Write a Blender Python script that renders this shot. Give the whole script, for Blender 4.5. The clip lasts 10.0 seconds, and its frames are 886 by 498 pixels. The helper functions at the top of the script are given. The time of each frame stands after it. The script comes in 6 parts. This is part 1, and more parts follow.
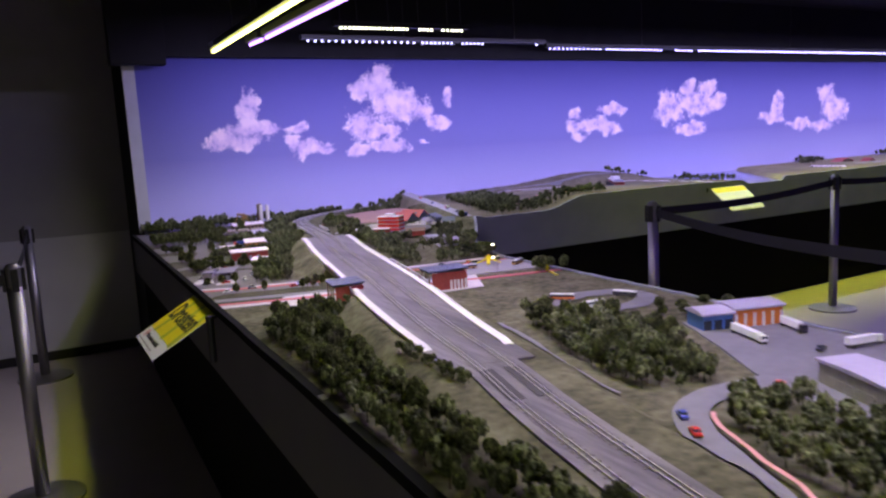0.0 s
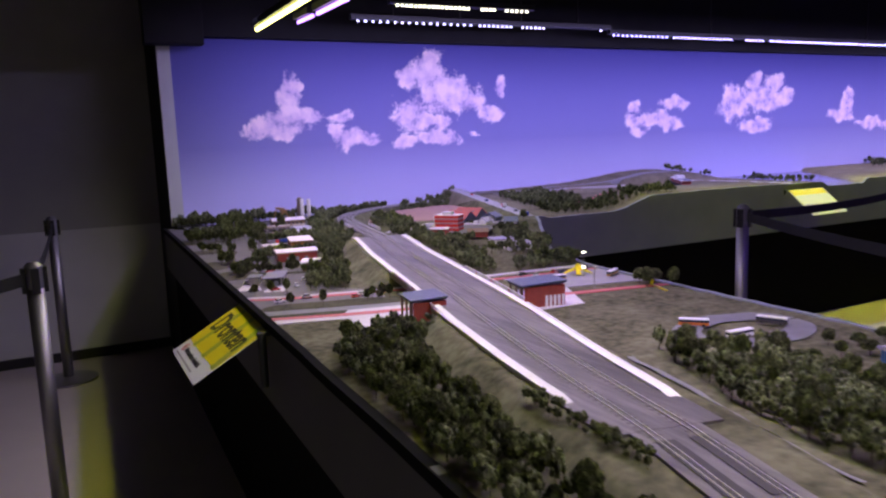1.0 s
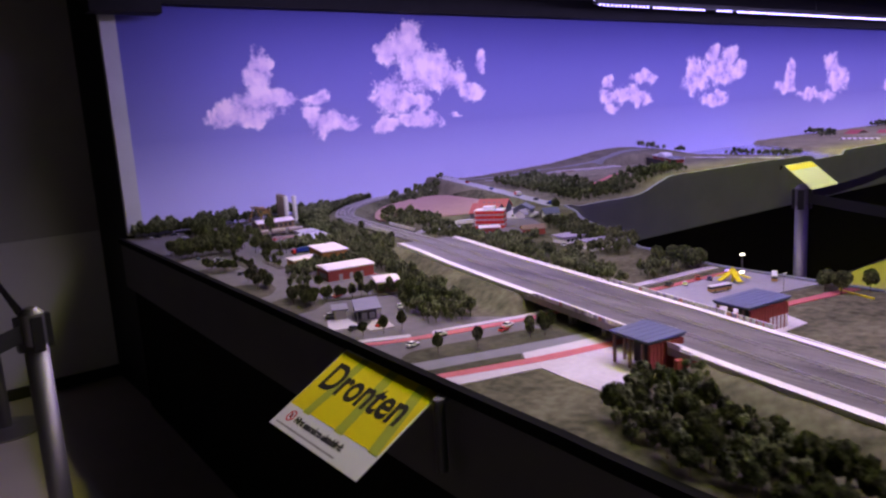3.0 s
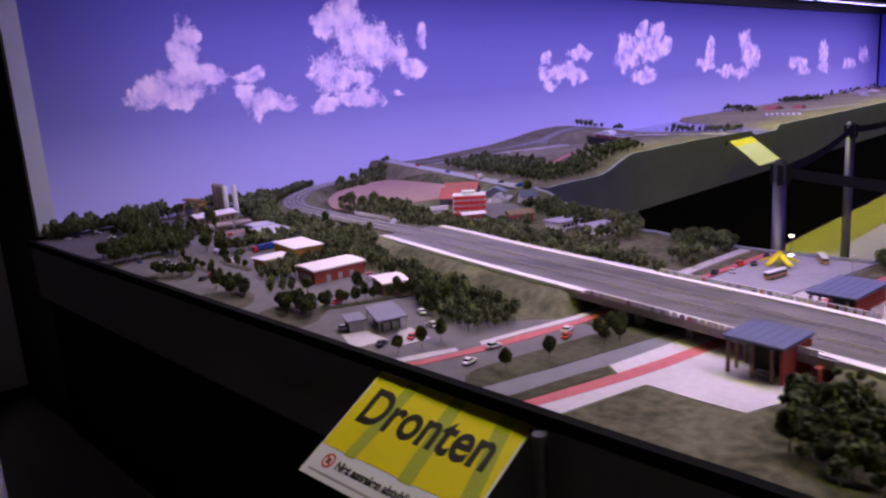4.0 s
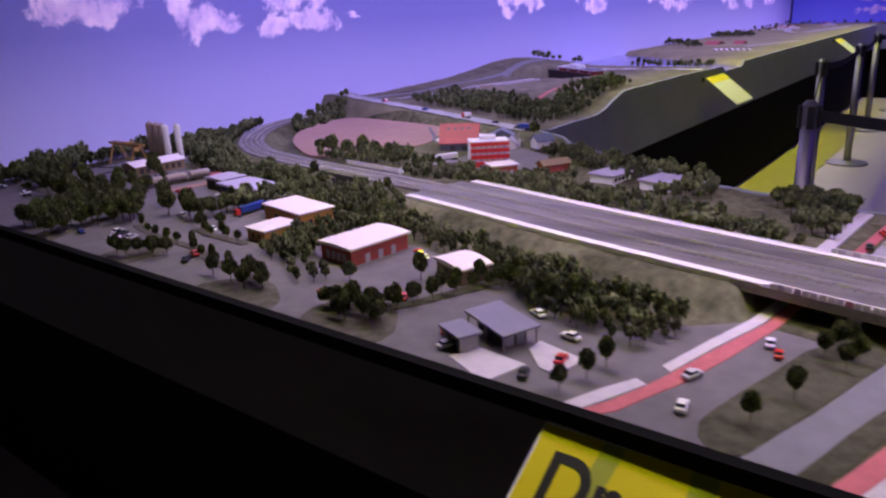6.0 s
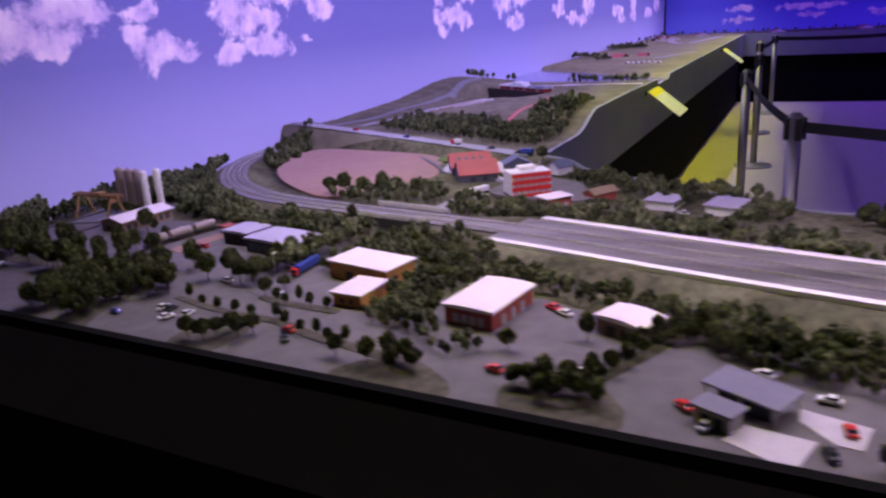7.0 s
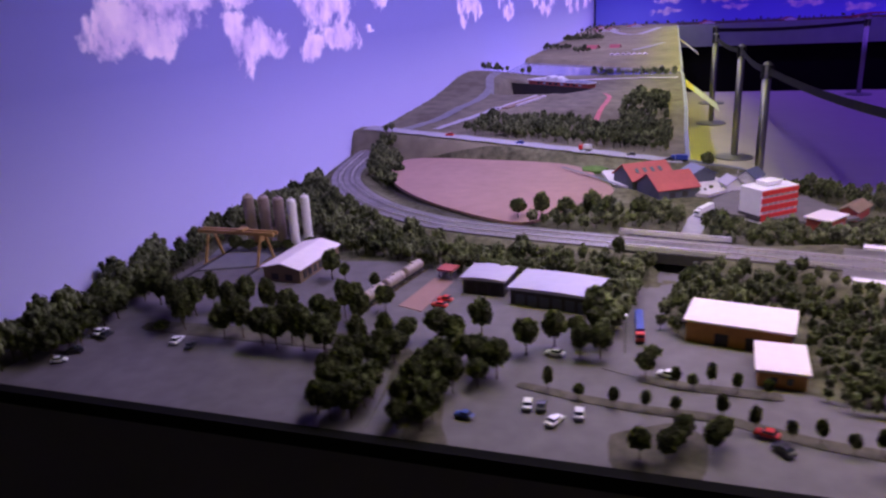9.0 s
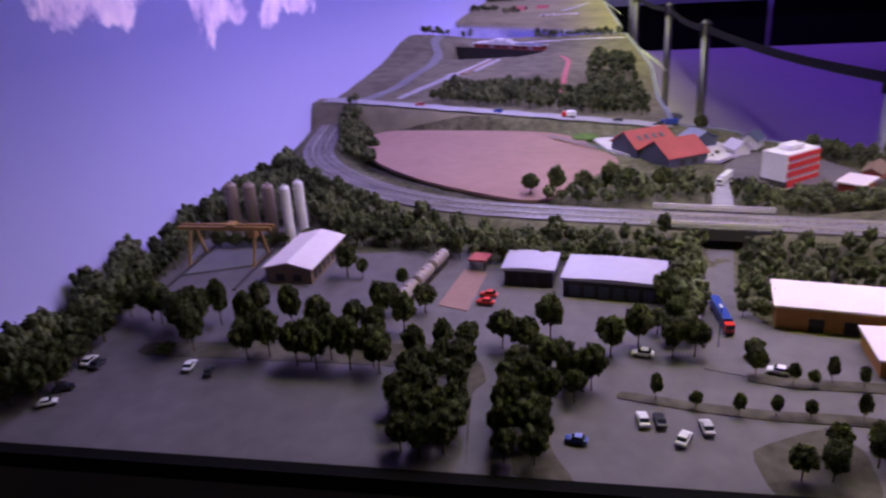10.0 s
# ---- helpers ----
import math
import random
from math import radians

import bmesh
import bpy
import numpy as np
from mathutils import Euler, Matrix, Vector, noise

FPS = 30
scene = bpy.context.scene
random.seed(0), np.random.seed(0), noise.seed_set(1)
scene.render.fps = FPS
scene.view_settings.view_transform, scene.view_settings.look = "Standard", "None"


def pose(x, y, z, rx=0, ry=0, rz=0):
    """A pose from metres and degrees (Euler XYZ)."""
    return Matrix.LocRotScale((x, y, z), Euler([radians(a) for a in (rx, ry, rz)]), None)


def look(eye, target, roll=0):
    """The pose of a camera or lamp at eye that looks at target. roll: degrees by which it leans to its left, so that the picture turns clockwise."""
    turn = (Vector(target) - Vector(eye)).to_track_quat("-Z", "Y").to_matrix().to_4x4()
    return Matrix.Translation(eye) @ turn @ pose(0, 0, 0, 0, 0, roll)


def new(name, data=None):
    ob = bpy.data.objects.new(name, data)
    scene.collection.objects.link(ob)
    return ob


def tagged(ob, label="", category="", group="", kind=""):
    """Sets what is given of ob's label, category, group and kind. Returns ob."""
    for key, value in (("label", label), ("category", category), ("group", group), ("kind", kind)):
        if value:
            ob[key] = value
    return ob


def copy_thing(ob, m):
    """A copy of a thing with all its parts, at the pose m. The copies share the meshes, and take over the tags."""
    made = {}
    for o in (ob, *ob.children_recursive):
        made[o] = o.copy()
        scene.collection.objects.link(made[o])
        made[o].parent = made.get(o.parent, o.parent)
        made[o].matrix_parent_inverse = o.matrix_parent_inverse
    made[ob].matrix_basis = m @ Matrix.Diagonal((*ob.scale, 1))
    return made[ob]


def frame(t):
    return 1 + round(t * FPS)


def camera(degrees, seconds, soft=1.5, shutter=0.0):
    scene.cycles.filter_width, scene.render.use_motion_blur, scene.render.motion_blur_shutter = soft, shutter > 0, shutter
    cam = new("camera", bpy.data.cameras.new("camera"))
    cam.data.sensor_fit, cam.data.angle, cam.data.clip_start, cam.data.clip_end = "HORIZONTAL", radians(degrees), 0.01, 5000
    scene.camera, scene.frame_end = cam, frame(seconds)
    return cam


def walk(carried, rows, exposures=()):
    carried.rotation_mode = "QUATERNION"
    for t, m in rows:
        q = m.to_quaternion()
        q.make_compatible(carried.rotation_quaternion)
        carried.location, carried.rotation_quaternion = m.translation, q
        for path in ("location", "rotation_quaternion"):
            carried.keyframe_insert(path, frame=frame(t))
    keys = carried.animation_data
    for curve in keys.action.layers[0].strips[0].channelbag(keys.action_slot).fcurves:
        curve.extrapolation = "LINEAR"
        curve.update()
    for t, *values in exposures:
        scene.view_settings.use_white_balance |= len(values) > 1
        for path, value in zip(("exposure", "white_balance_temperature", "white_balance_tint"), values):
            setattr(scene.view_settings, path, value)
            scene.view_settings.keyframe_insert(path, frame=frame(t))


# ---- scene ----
cam = camera(61.7, 10.0, soft=2.3, shutter=0.45)
PATH = [
    (0, (0.396, 0.872, 1.487), (1.339, 2.602, 1.202), -3.1),
    (0.5, (0.376, 1.12, 1.481), (1.334, 2.86, 1.193), -1.2),
    (1, (0.407, 1.355, 1.475), (1.316, 3.144, 1.174), -2.1),
    (1.5, (0.34, 1.515, 1.477), (1.319, 3.284, 1.116), -0.9),
    (2, (0.103, 1.742, 1.502), (1.251, 3.421, 1.117), -3.0),
    (2.5, (0.048, 1.993, 1.535), (1.184, 3.682, 1.162), -3.4),
    (4, (-0.026, 2.735, 1.514), (1.342, 4.13, 1.088), -4.0),
    (4.5, (0.085, 2.92, 1.512), (1.446, 4.305, 1.033), -4.7),
    (5, (0.085, 3.08, 1.499), (1.501, 4.381, 0.948), -4.2),
    (6.5, (0.052, 3.703, 1.525), (1.658, 4.722, 0.905), -2.4),
    (7, (-0.031, 4.034, 1.559), (1.673, 4.896, 0.963), -3.5),
    (7.5, (-0.04, 4.324, 1.561), (1.663, 5.184, 0.962), -3.6),
    (8, (0.061, 4.587, 1.559), (1.715, 5.51, 0.918), -5.4),
    (8.5, (0.058, 4.87, 1.579), (1.805, 5.619, 0.953), -3.7),
    (9, (0.032, 5.132, 1.604), (1.842, 5.698, 0.967), -3.0),
    (9.5, (0.164, 5.306, 1.582), (1.957, 5.877, 0.902), -6.2),
    (10, (0.172, 5.444, 1.598), (2.004, 5.772, 0.864), -3.5),
]
walk(cam, [(t, look(eye, target, roll)) for t, eye, target, roll in PATH],
     [(0, 0.16, 6500, -6), (1, 0.06, 6500, 0), (2, 0.03, 6500, 4), (3, -0.03, 6500, 8), (4, -0.10, 6450, 10), (4.5, -0.13, 6400, 10), (5, -0.07, 6400, 10), (6.5, -0.01, 6450, 10), (8.5, 0.02, 6480, 10), (9.5, 0.11, 6500, 8), (10, 0.08, 6500, 6)])

# ---- world and lamps ----
G = 0.955            # height of the model ground
BACK = 6.45          # plane of the painted sky
world = bpy.data.worlds.new("dark_hall")
world.use_nodes = True
world.node_tree.nodes["Background"].inputs[0].default_value = (0.0008, 0.0008, 0.0009, 1)
world.node_tree.nodes["Background"].inputs[1].default_value = 1.0
scene.world = world

YELLOW = (0.90, 0.93, 0.05)
VIOLET = (0.22, 0.08, 1.0)
LILAC = (0.555, 0.44, 1.0)


def strip_lamp(name, a, b, width, color, power, spread, tilt=(0, 0, -1)):
    a, b = Vector(a), Vector(b)
    data = bpy.data.lights.new(name, "AREA")
    data.shape, data.size, data.size_y = "RECTANGLE", (b - a).length, width
    data.color, data.energy, data.spread = color, power, radians(spread)
    ob = new(name, data)
    x = (b - a).normalized()
    z = -Vector(tilt).normalized()
    y = z.cross(x).normalized()
    z = x.cross(y)
    m = Matrix((x, y, z)).transposed().to_4x4()
    m.translation = (a + b) / 2
    ob.matrix_world = m
    return ob


strip_lamp("yellow_tube_light", (1.446, -2.6, 2.08), (1.446, 5.56, 2.08), 0.04, YELLOW, 37, 150)
strip_lamp("violet_tube_light", (1.66, -2.6, 2.08), (1.60, 5.26, 2.08), 0.04, (0.50, 0.29, 1.0), 80, 150)
strip_lamp("yellow_row_light", (3.7, 4.95, 2.18), (12.6, 4.95, 2.18), 0.03, YELLOW, 25, 58, (0, 0, -1))
strip_lamp("warm_bar_light", (2.15, 5.23, 2.18), (3.0, 5.23, 2.18), 0.03, YELLOW, 2, 100, (0, 0, -1))
strip_lamp("violet_row_light", (1.40, 5.46, 2.18), (13.3, 5.46, 2.18), 0.04, LILAC, 146, 165, (0, 0.5, -1))
strip_lamp("violet_far_row_light", (12.4, 5.2, 2.18), (12.4, -2.5, 2.18), 0.04, VIOLET, 70, 170, (0.35, 0, -1))
# unseen lamp, added to tint the aisle floor violet
strip_lamp("violet_aisle_fill", (3.6, 2.4, 2.62), (12.0, 2.4, 2.62), 0.04, VIOLET, 36, 110)
# unseen low fill lamp behind the visitor, added to lift the wall and fascia
strip_lamp("hall_fill", (-2.40, -1.9, 0.95), (-1.6, -2.5, 0.95), 0.3, (1.0, 0.95, 0.90), 1.5, 46, (3.0, 4.2, -0.05))

# ---- materials ----
def material(name, color, rough=0.7, metal=0.0, var=0.25, scale=60.0, bump=0.0, bump_scale=300.0, second=None, island=False, rand=0.0, spec=0.5, stretch=None):
    m = bpy.data.materials.new(name)
    m.use_nodes = True
    nt = m.node_tree
    n, l = nt.nodes, nt.links
    b = n["Principled BSDF"]
    b.inputs["Roughness"].default_value, b.inputs["Metallic"].default_value = rough, metal
    b.inputs["Specular IOR Level"].default_value = spec
    tc = n.new("ShaderNodeTexCoord")
    big, fine = n.new("ShaderNodeTexNoise"), n.new("ShaderNodeTexNoise")
    big.inputs["Scale"].default_value, fine.inputs["Scale"].default_value = scale * 0.15, scale
    big.inputs["Detail"].default_value, fine.inputs["Detail"].default_value = 3, 5
    add = n.new("ShaderNodeMath")
    add.operation = "ADD"
    where = tc.outputs["Object"]
    if stretch:
        mp = n.new("ShaderNodeMapping")
        mp.inputs["Scale"].default_value, mp.inputs["Rotation"].default_value = stretch, (0, 0, 0.24)
        l.new(where, mp.inputs["Vector"])
        where = mp.outputs["Vector"]
    l.new(where, big.inputs["Vector"])
    l.new(where, fine.inputs["Vector"])
    l.new(big.outputs["Fac"], add.inputs[0])
    l.new(fine.outputs["Fac"], add.inputs[1])
    ramp = n.new("ShaderNodeValToRGB")
    c0 = [c * (1 - var) for c in color]
    c1 = list(second) if second else [min(1, c * (1 + var)) for c in color]
    ramp.color_ramp.elements[0].color, ramp.color_ramp.elements[1].color = (*c0, 1), (*c1, 1)
    ramp.color_ramp.elements[0].position, ramp.color_ramp.elements[1].position = 0.36, 0.64
    half = n.new("ShaderNodeMath")
    half.operation = "MULTIPLY"
    half.inputs[1].default_value = 0.5
    l.new(add.outputs[0], half.inputs[0])
    l.new(half.outputs[0], ramp.inputs["Fac"])
    out = ramp.outputs["Color"]
    if rand or island:
        src = n.new("ShaderNodeNewGeometry").outputs["Random Per Island"] if island else n.new("ShaderNodeObjectInfo").outputs["Random"]
        mr = n.new("ShaderNodeMapRange")
        mr.inputs["To Min"].default_value, mr.inputs["To Max"].default_value = 1 - rand, 1 + rand
        l.new(src, mr.inputs["Value"])
        mul = n.new("ShaderNodeVectorMath")
        mul.operation = "SCALE"
        l.new(out, mul.inputs[0])
        l.new(mr.outputs[0], mul.inputs["Scale"])
        out = mul.outputs[0]
    l.new(out, b.inputs["Base Color"])
    if bump:
        bn, bp = n.new("ShaderNodeTexNoise"), n.new("ShaderNodeBump")
        bn.inputs["Scale"].default_value, bn.inputs["Detail"].default_value = bump_scale, 4
        bp.inputs["Strength"].default_value, bp.inputs["Distance"].default_value = bump, 0.4 / bump_scale
        l.new(tc.outputs["Object"], bn.inputs["Vector"])
        l.new(bn.outputs["Fac"], bp.inputs["Height"])
        l.new(bp.outputs["Normal"], b.inputs["Normal"])
    return m


def glow(name, color, strength):
    m = bpy.data.materials.new(name)
    m.use_nodes = True
    b = m.node_tree.nodes["Principled BSDF"]
    b.inputs["Base Color"].default_value = (*color, 1)
    b.inputs["Emission Color"].default_value = (*color, 1)
    b.inputs["Emission Strength"].default_value = strength
    return m


M = {
    "grass": material("model_grass", (0.080, 0.078, 0.045), 0.95, var=0.45, second=(0.154, 0.148, 0.094), scale=42, bump=0.6, bump_scale=700, spec=0.1),
    "green": material("bright_grass", (0.070, 0.068, 0.045), 0.95, var=0.35, scale=50, bump=0.6, bump_scale=700, spec=0.1),
    "scrub": material("worn_verge", (0.092, 0.084, 0.066), 0.95, var=0.35, scale=50, bump=0.6, bump_scale=700, spec=0.1),
    "asphalt": material("model_asphalt", (0.116, 0.103, 0.108), 0.75, var=0.20, scale=25, bump=0.15, bump_scale=900),
    "road": material("model_road", (0.155, 0.150, 0.165), 0.7, var=0.12, scale=30, bump=0.1, bump_scale=900),
    "paving": material("pale_paving", (0.50, 0.455, 0.49), 0.8, var=0.10, scale=60, bump=0.1, bump_scale=600),
    "cycle": material("red_cycle_path", (0.45, 0.112, 0.125), 0.8, var=0.12, scale=60),
    "field": material("pink_field", (0.270, 0.158, 0.140), 0.9, var=0.10, scale=25, bump=0.25, bump_scale=500),
    "sand": material("sandy_strip_ground", (0.205, 0.182, 0.108), 0.95, var=0.25, scale=9, bump=0.5, bump_scale=300, spec=0.1),
    "heath": material("heath_ground", (0.150, 0.134, 0.094), 0.95, var=0.32, scale=14, bump=0.5, bump_scale=300, spec=0.1),
    "ballast": material("track_ballast", (0.104, 0.093, 0.092), 0.42, var=0.36, scale=90, bump=0.4, bump_scale=900, second=(0.205, 0.185, 0.185), stretch=(1, 0.10, 1)),
    "sleeper": material("concrete_sleeper", (0.125, 0.112, 0.108), 0.9, var=0.15, scale=90),
    "rail": material("rail_steel", (0.46, 0.43, 0.42), 0.45, 0.0, var=0.1),
    "concrete": material("white_concrete", (0.68, 0.645, 0.66), 0.7, var=0.08, scale=50, bump=0.1),
    "greyconcrete": material("grey_concrete", (0.30, 0.28, 0.27), 0.8, var=0.15, scale=50, bump=0.2),
    # near-black that puts the shade of recesses and openings into the colour
    "darkshade": material("painted_deep_shade", (0.035, 0.03, 0.03), 0.9, var=0.2),
    "water": material("model_water", (0.21, 0.205, 0.40), 0.12, var=0.15, scale=8, bump=0.1, bump_scale=60),
    "fascia": material("grey_fascia_board", (0.048, 0.046, 0.047), 0.65, var=0.12, scale=6, bump=0.03),
    "slate": material("slate_fascia_board", (0.20, 0.21, 0.265), 0.6, var=0.10, scale=6, bump=0.03),
    "skirt": material("black_table_skirt", (0.004, 0.004, 0.004), 0.95, var=0.2, scale=5, spec=0.1),
    "black": material("black_paint", (0.010, 0.010, 0.011), 0.7, var=0.2, scale=8, spec=0.2),
    "floor": material("pale_vinyl_floor", (0.46, 0.405, 0.39), 0.42, var=0.05, scale=4, bump=0.02, bump_scale=60),
    "wall": material("grey_plaster_wall", (0.30, 0.293, 0.286), 0.85, var=0.06, scale=5, bump=0.08, bump_scale=120),
    "dado": material("light_grey_dado", (0.50, 0.49, 0.49), 0.7, var=0.05, scale=5, bump=0.04, bump_scale=120),
    "edge": material("pale_panel_edge", (0.5, 0.5, 0.5), 0.7, var=0.06, scale=10),
    "steel": material("brushed_steel", (0.33, 0.32, 0.33), 0.50, 1.0, var=0.06, scale=20),
    "belt": material("black_webbing", (0.012, 0.012, 0.014), 0.8, var=0.2, scale=80),
    "plastic": material("black_plastic", (0.015, 0.015, 0.016), 0.45, var=0.1),
    "bark": material("twig_bark", (0.09, 0.065, 0.045), 0.95, var=0.3, scale=300),
    "leaf": material("foam_foliage", (0.042, 0.056, 0.023), 0.95, var=0.55, scale=11, bump=1.0, bump_scale=45, second=(0.215, 0.240, 0.095), island=True, rand=0.65, spec=0.1),
    "leaf_stuff": material("woodland_foliage", (0.024, 0.033, 0.017), 0.95, var=0.55, scale=70, bump=1.0, bump_scale=700, second=(0.142, 0.156, 0.078), island=True, rand=0.65, spec=0.1),
    "redbrick": material("red_brick_wall", (0.30, 0.055, 0.045), 0.8, var=0.15, scale=120),
    "yellowwall": material("ochre_wall", (0.46, 0.22, 0.06), 0.8, var=0.12, scale=90),
    "brownwall": material("brown_wall", (0.22, 0.15, 0.10), 0.85, var=0.15, scale=90),
    "whitewall": material("white_wall", (0.70, 0.68, 0.70), 0.7, var=0.05, scale=60),
    "bluewall": material("blue_wall", (0.05, 0.12, 0.38), 0.6, var=0.1, scale=60),
    "slatewall": material("slate_blue_wall", (0.075, 0.085, 0.12), 0.7, var=0.15, scale=60),
    "darkwall": material("dark_wall", (0.04, 0.035, 0.04), 0.8, var=0.2, scale=60),
    "whiteroof": material("pinkish_white_roof", (0.70, 0.61, 0.63), 0.6, var=0.05, scale=40),
    "lilacroof": material("lilac_grey_roof", (0.38, 0.345, 0.46), 0.5, var=0.06, scale=40),
    "greyroof": material("blue_grey_roof", (0.105, 0.115, 0.205), 0.5, var=0.08, scale=40),
    "canopyroof": material("grey_lilac_canopy", (0.175, 0.162, 0.225), 0.5, var=0.08, scale=40),
    "kerb": material("pink_road_kerb", (0.52, 0.24, 0.24), 0.8, var=0.1, scale=60),
    "redroof": material("orange_red_roof", (0.34, 0.066, 0.072), 0.7, var=0.12, scale=150, bump=0.3, bump_scale=500),
    "glass": material("dark_window_glass", (0.03, 0.035, 0.05), 0.08, var=0.05),
    "paleglass": material("pale_window_glass", (0.35, 0.35, 0.40), 0.15, var=0.05),
    "orange": material("orange_paint", (0.60, 0.17, 0.03), 0.6, var=0.08),
    "craneyellow": material("crane_ochre_paint", (0.36, 0.205, 0.065), 0.5, var=0.1),
    "silo": material("silo_metal", (0.27, 0.20, 0.165), 0.5, 0.1, var=0.15, scale=40),
    "silowhite": material("silo_white", (0.72, 0.69, 0.66), 0.45, var=0.08, scale=40),
    "wagon": material("weathered_beige_paint", (0.33, 0.265, 0.245), 0.5, var=0.22, scale=60),
    "tyre": material("black_tyre", (0.012, 0.012, 0.012), 0.8, var=0.1),
    "signyellow": material("yellow_print", (0.70, 0.60, 0.01), 0.35, var=0.03, scale=5),
    "signgreen": material("olive_print", (0.36, 0.40, 0.05), 0.35, var=0.03, scale=5),
    "signwhite": material("white_print", (0.66, 0.66, 0.64), 0.35, var=0.03, scale=5),
    "ink": material("black_print", (0.012, 0.012, 0.012), 0.4, var=0.05),
    "redink": material("red_print", (0.55, 0.03, 0.03), 0.4, var=0.05),
    "tube_yellow": glow("yellow_tube_glow", (1.0, 0.90, 0.25), 7.0),
    "tube_violet": glow("violet_tube_glow", (0.50, 0.24, 1.0), 4.0),
    "dot_violet": glow("violet_led_glow", (0.62, 0.54, 1.0), 5.0),
    "dot_blue": glow("blue_violet_led_glow", (0.42, 0.34, 1.0), 8.0),
    "lamp_head": glow("lamp_head_glow", (1.0, 0.88, 0.70), 6.0),
    "fencewhite": material("grey_white_fence", (0.62, 0.60, 0.64), 0.7, var=0.1, scale=60),
    "dot_warm": glow("warm_led_glow", (1.0, 0.92, 0.70), 7.0),
}
PAINT = {}


def paint(key, color, metal=0.0):
    if key not in PAINT:
        PAINT[key] = material("car_paint_" + key, color, 0.28, metal, var=0.04, scale=20)
    return PAINT[key]


CAR_COLORS = {"white": (0.75, 0.75, 0.75), "silver": (0.50, 0.50, 0.52), "red": (0.55, 0.03, 0.025), "black": (0.02, 0.02, 0.025), "blue": (0.03, 0.06, 0.28)}
M["lilacpave"] = material("lilac_paving", (0.30, 0.285, 0.32), 0.8, var=0.1, scale=60)

# ---- mesh helpers ----
def part(name, bm, mat, parent=None, label="", smooth=False):
    me = bpy.data.meshes.new(name)
    bmesh.ops.recalc_face_normals(bm, faces=bm.faces[:])
    bm.to_mesh(me)
    bm.free()
    me.materials.append(mat)
    if smooth:
        for p in me.polygons:
            p.use_smooth = True
    ob = new(name, me)
    if parent:
        ob.parent = parent
    if label:
        ob["label"] = label
    return ob


def raw(name, verts, faces, mat, parent=None, smooth=False):
    me = bpy.data.meshes.new(name)
    me.from_pydata([tuple(v) for v in verts], [], [tuple(f) for f in faces])
    me.materials.append(mat)
    if smooth:
        me.polygons.foreach_set("use_smooth", [True] * len(me.polygons))
    me.update()
    ob = new(name, me)
    if parent:
        ob.parent = parent
    return ob


def thing(name, m, label, category, group="", kind=""):
    ob = new(name)
    ob.empty_display_size = 0.02
    ob.matrix_basis = m
    return tagged(ob, label, category, group, kind)


def box(bm, x0, x1, y0, y1, z0, z1, bevel=0.0, m=None):
    made = bmesh.ops.create_cube(bm, size=1.0)["verts"]
    bmesh.ops.transform(bm, matrix=Matrix.Translation(((x0 + x1) / 2, (y0 + y1) / 2, (z0 + z1) / 2)) @ Matrix.Diagonal((x1 - x0, y1 - y0, z1 - z0, 1)), verts=made)
    if bevel:
        edges = list({e for v in made for e in v.link_edges})
        made = [v for v in bmesh.ops.bevel(bm, geom=edges, offset=bevel, segments=2, affect="EDGES", profile=0.6)["verts"]] + [v for v in made if v.is_valid]
    if m:
        bmesh.ops.transform(bm, matrix=m, verts=[v for v in set(made) if v.is_valid])
    return bm


def cyl(bm, r, z0, z1, seg=16, x=0, y=0, r2=None, m=None):
    made = bmesh.ops.create_cone(bm, cap_ends=True, segments=seg, radius1=r, radius2=r if r2 is None else r2, depth=z1 - z0)["verts"]
    t = Matrix.Translation((x, y, (z0 + z1) / 2))
    bmesh.ops.transform(bm, matrix=(m @ t) if m else t, verts=made)
    return bm


def prism(bm, outline, a, b, axis="y"):
    """An outline in two axes drawn out along the third, from a to b."""
    def at(u, v, w):
        return {"y": (u, w, v), "x": (w, u, v), "z": (u, v, w)}[axis]
    lo = [bm.verts.new(at(u, v, a)) for u, v in outline]
    hi = [bm.verts.new(at(u, v, b)) for u, v in outline]
    n = len(outline)
    bm.faces.new(lo)
    bm.faces.new(hi)
    for i in range(n):
        bm.faces.new((lo[i], lo[(i + 1) % n], hi[(i + 1) % n], hi[i]))
    return bm


def one(fn, *args, **kw):
    bm = bmesh.new()
    fn(bm, *args, **kw)
    return bm


def boxpart(name, dims, mat, parent=None, bevel=0.0, label=""):
    return part(name, one(box, *dims, bevel=bevel), mat, parent, label)


def smoothed(points, step=0.03):
    p = [Vector((*q, 0)) if len(q) == 2 else Vector(q) for q in points]
    p = [p[0] * 2 - p[1], *p, p[-1] * 2 - p[-2]]
    out = []
    for i in range(1, len(p) - 2):
        a, b, c, d = p[i - 1:i + 3]
        n = max(2, int((c - b).length / step))
        for k in range(n):
            t = k / n
            out.append(0.5 * ((2 * b) + (c - a) * t + (2 * a - 5 * b + 4 * c - d) * t * t + (3 * b - a - 3 * c + d) * t ** 3))
    out.append(p[-2])
    return out


# ---- the lie of the model land ----
RAIL = smoothed([(0.80, 0.0), (1.07, 1.48), (1.150, 1.9), (1.222, 2.2), (1.297, 2.6), (1.397, 3.05), (1.466, 3.35), (1.548, 3.75), (1.635, 4.17),
                 (1.735, 4.58), (1.80, 4.90), (1.855, 5.25), (1.905, 5.53), (1.965, 5.75), (2.11, 5.98), (2.31, 6.16), (2.52, 6.27), (2.8, 6.325), (3.2, 6.37)], 0.02)
RXY = np.array([(v.x, v.y) for v in RAIL])
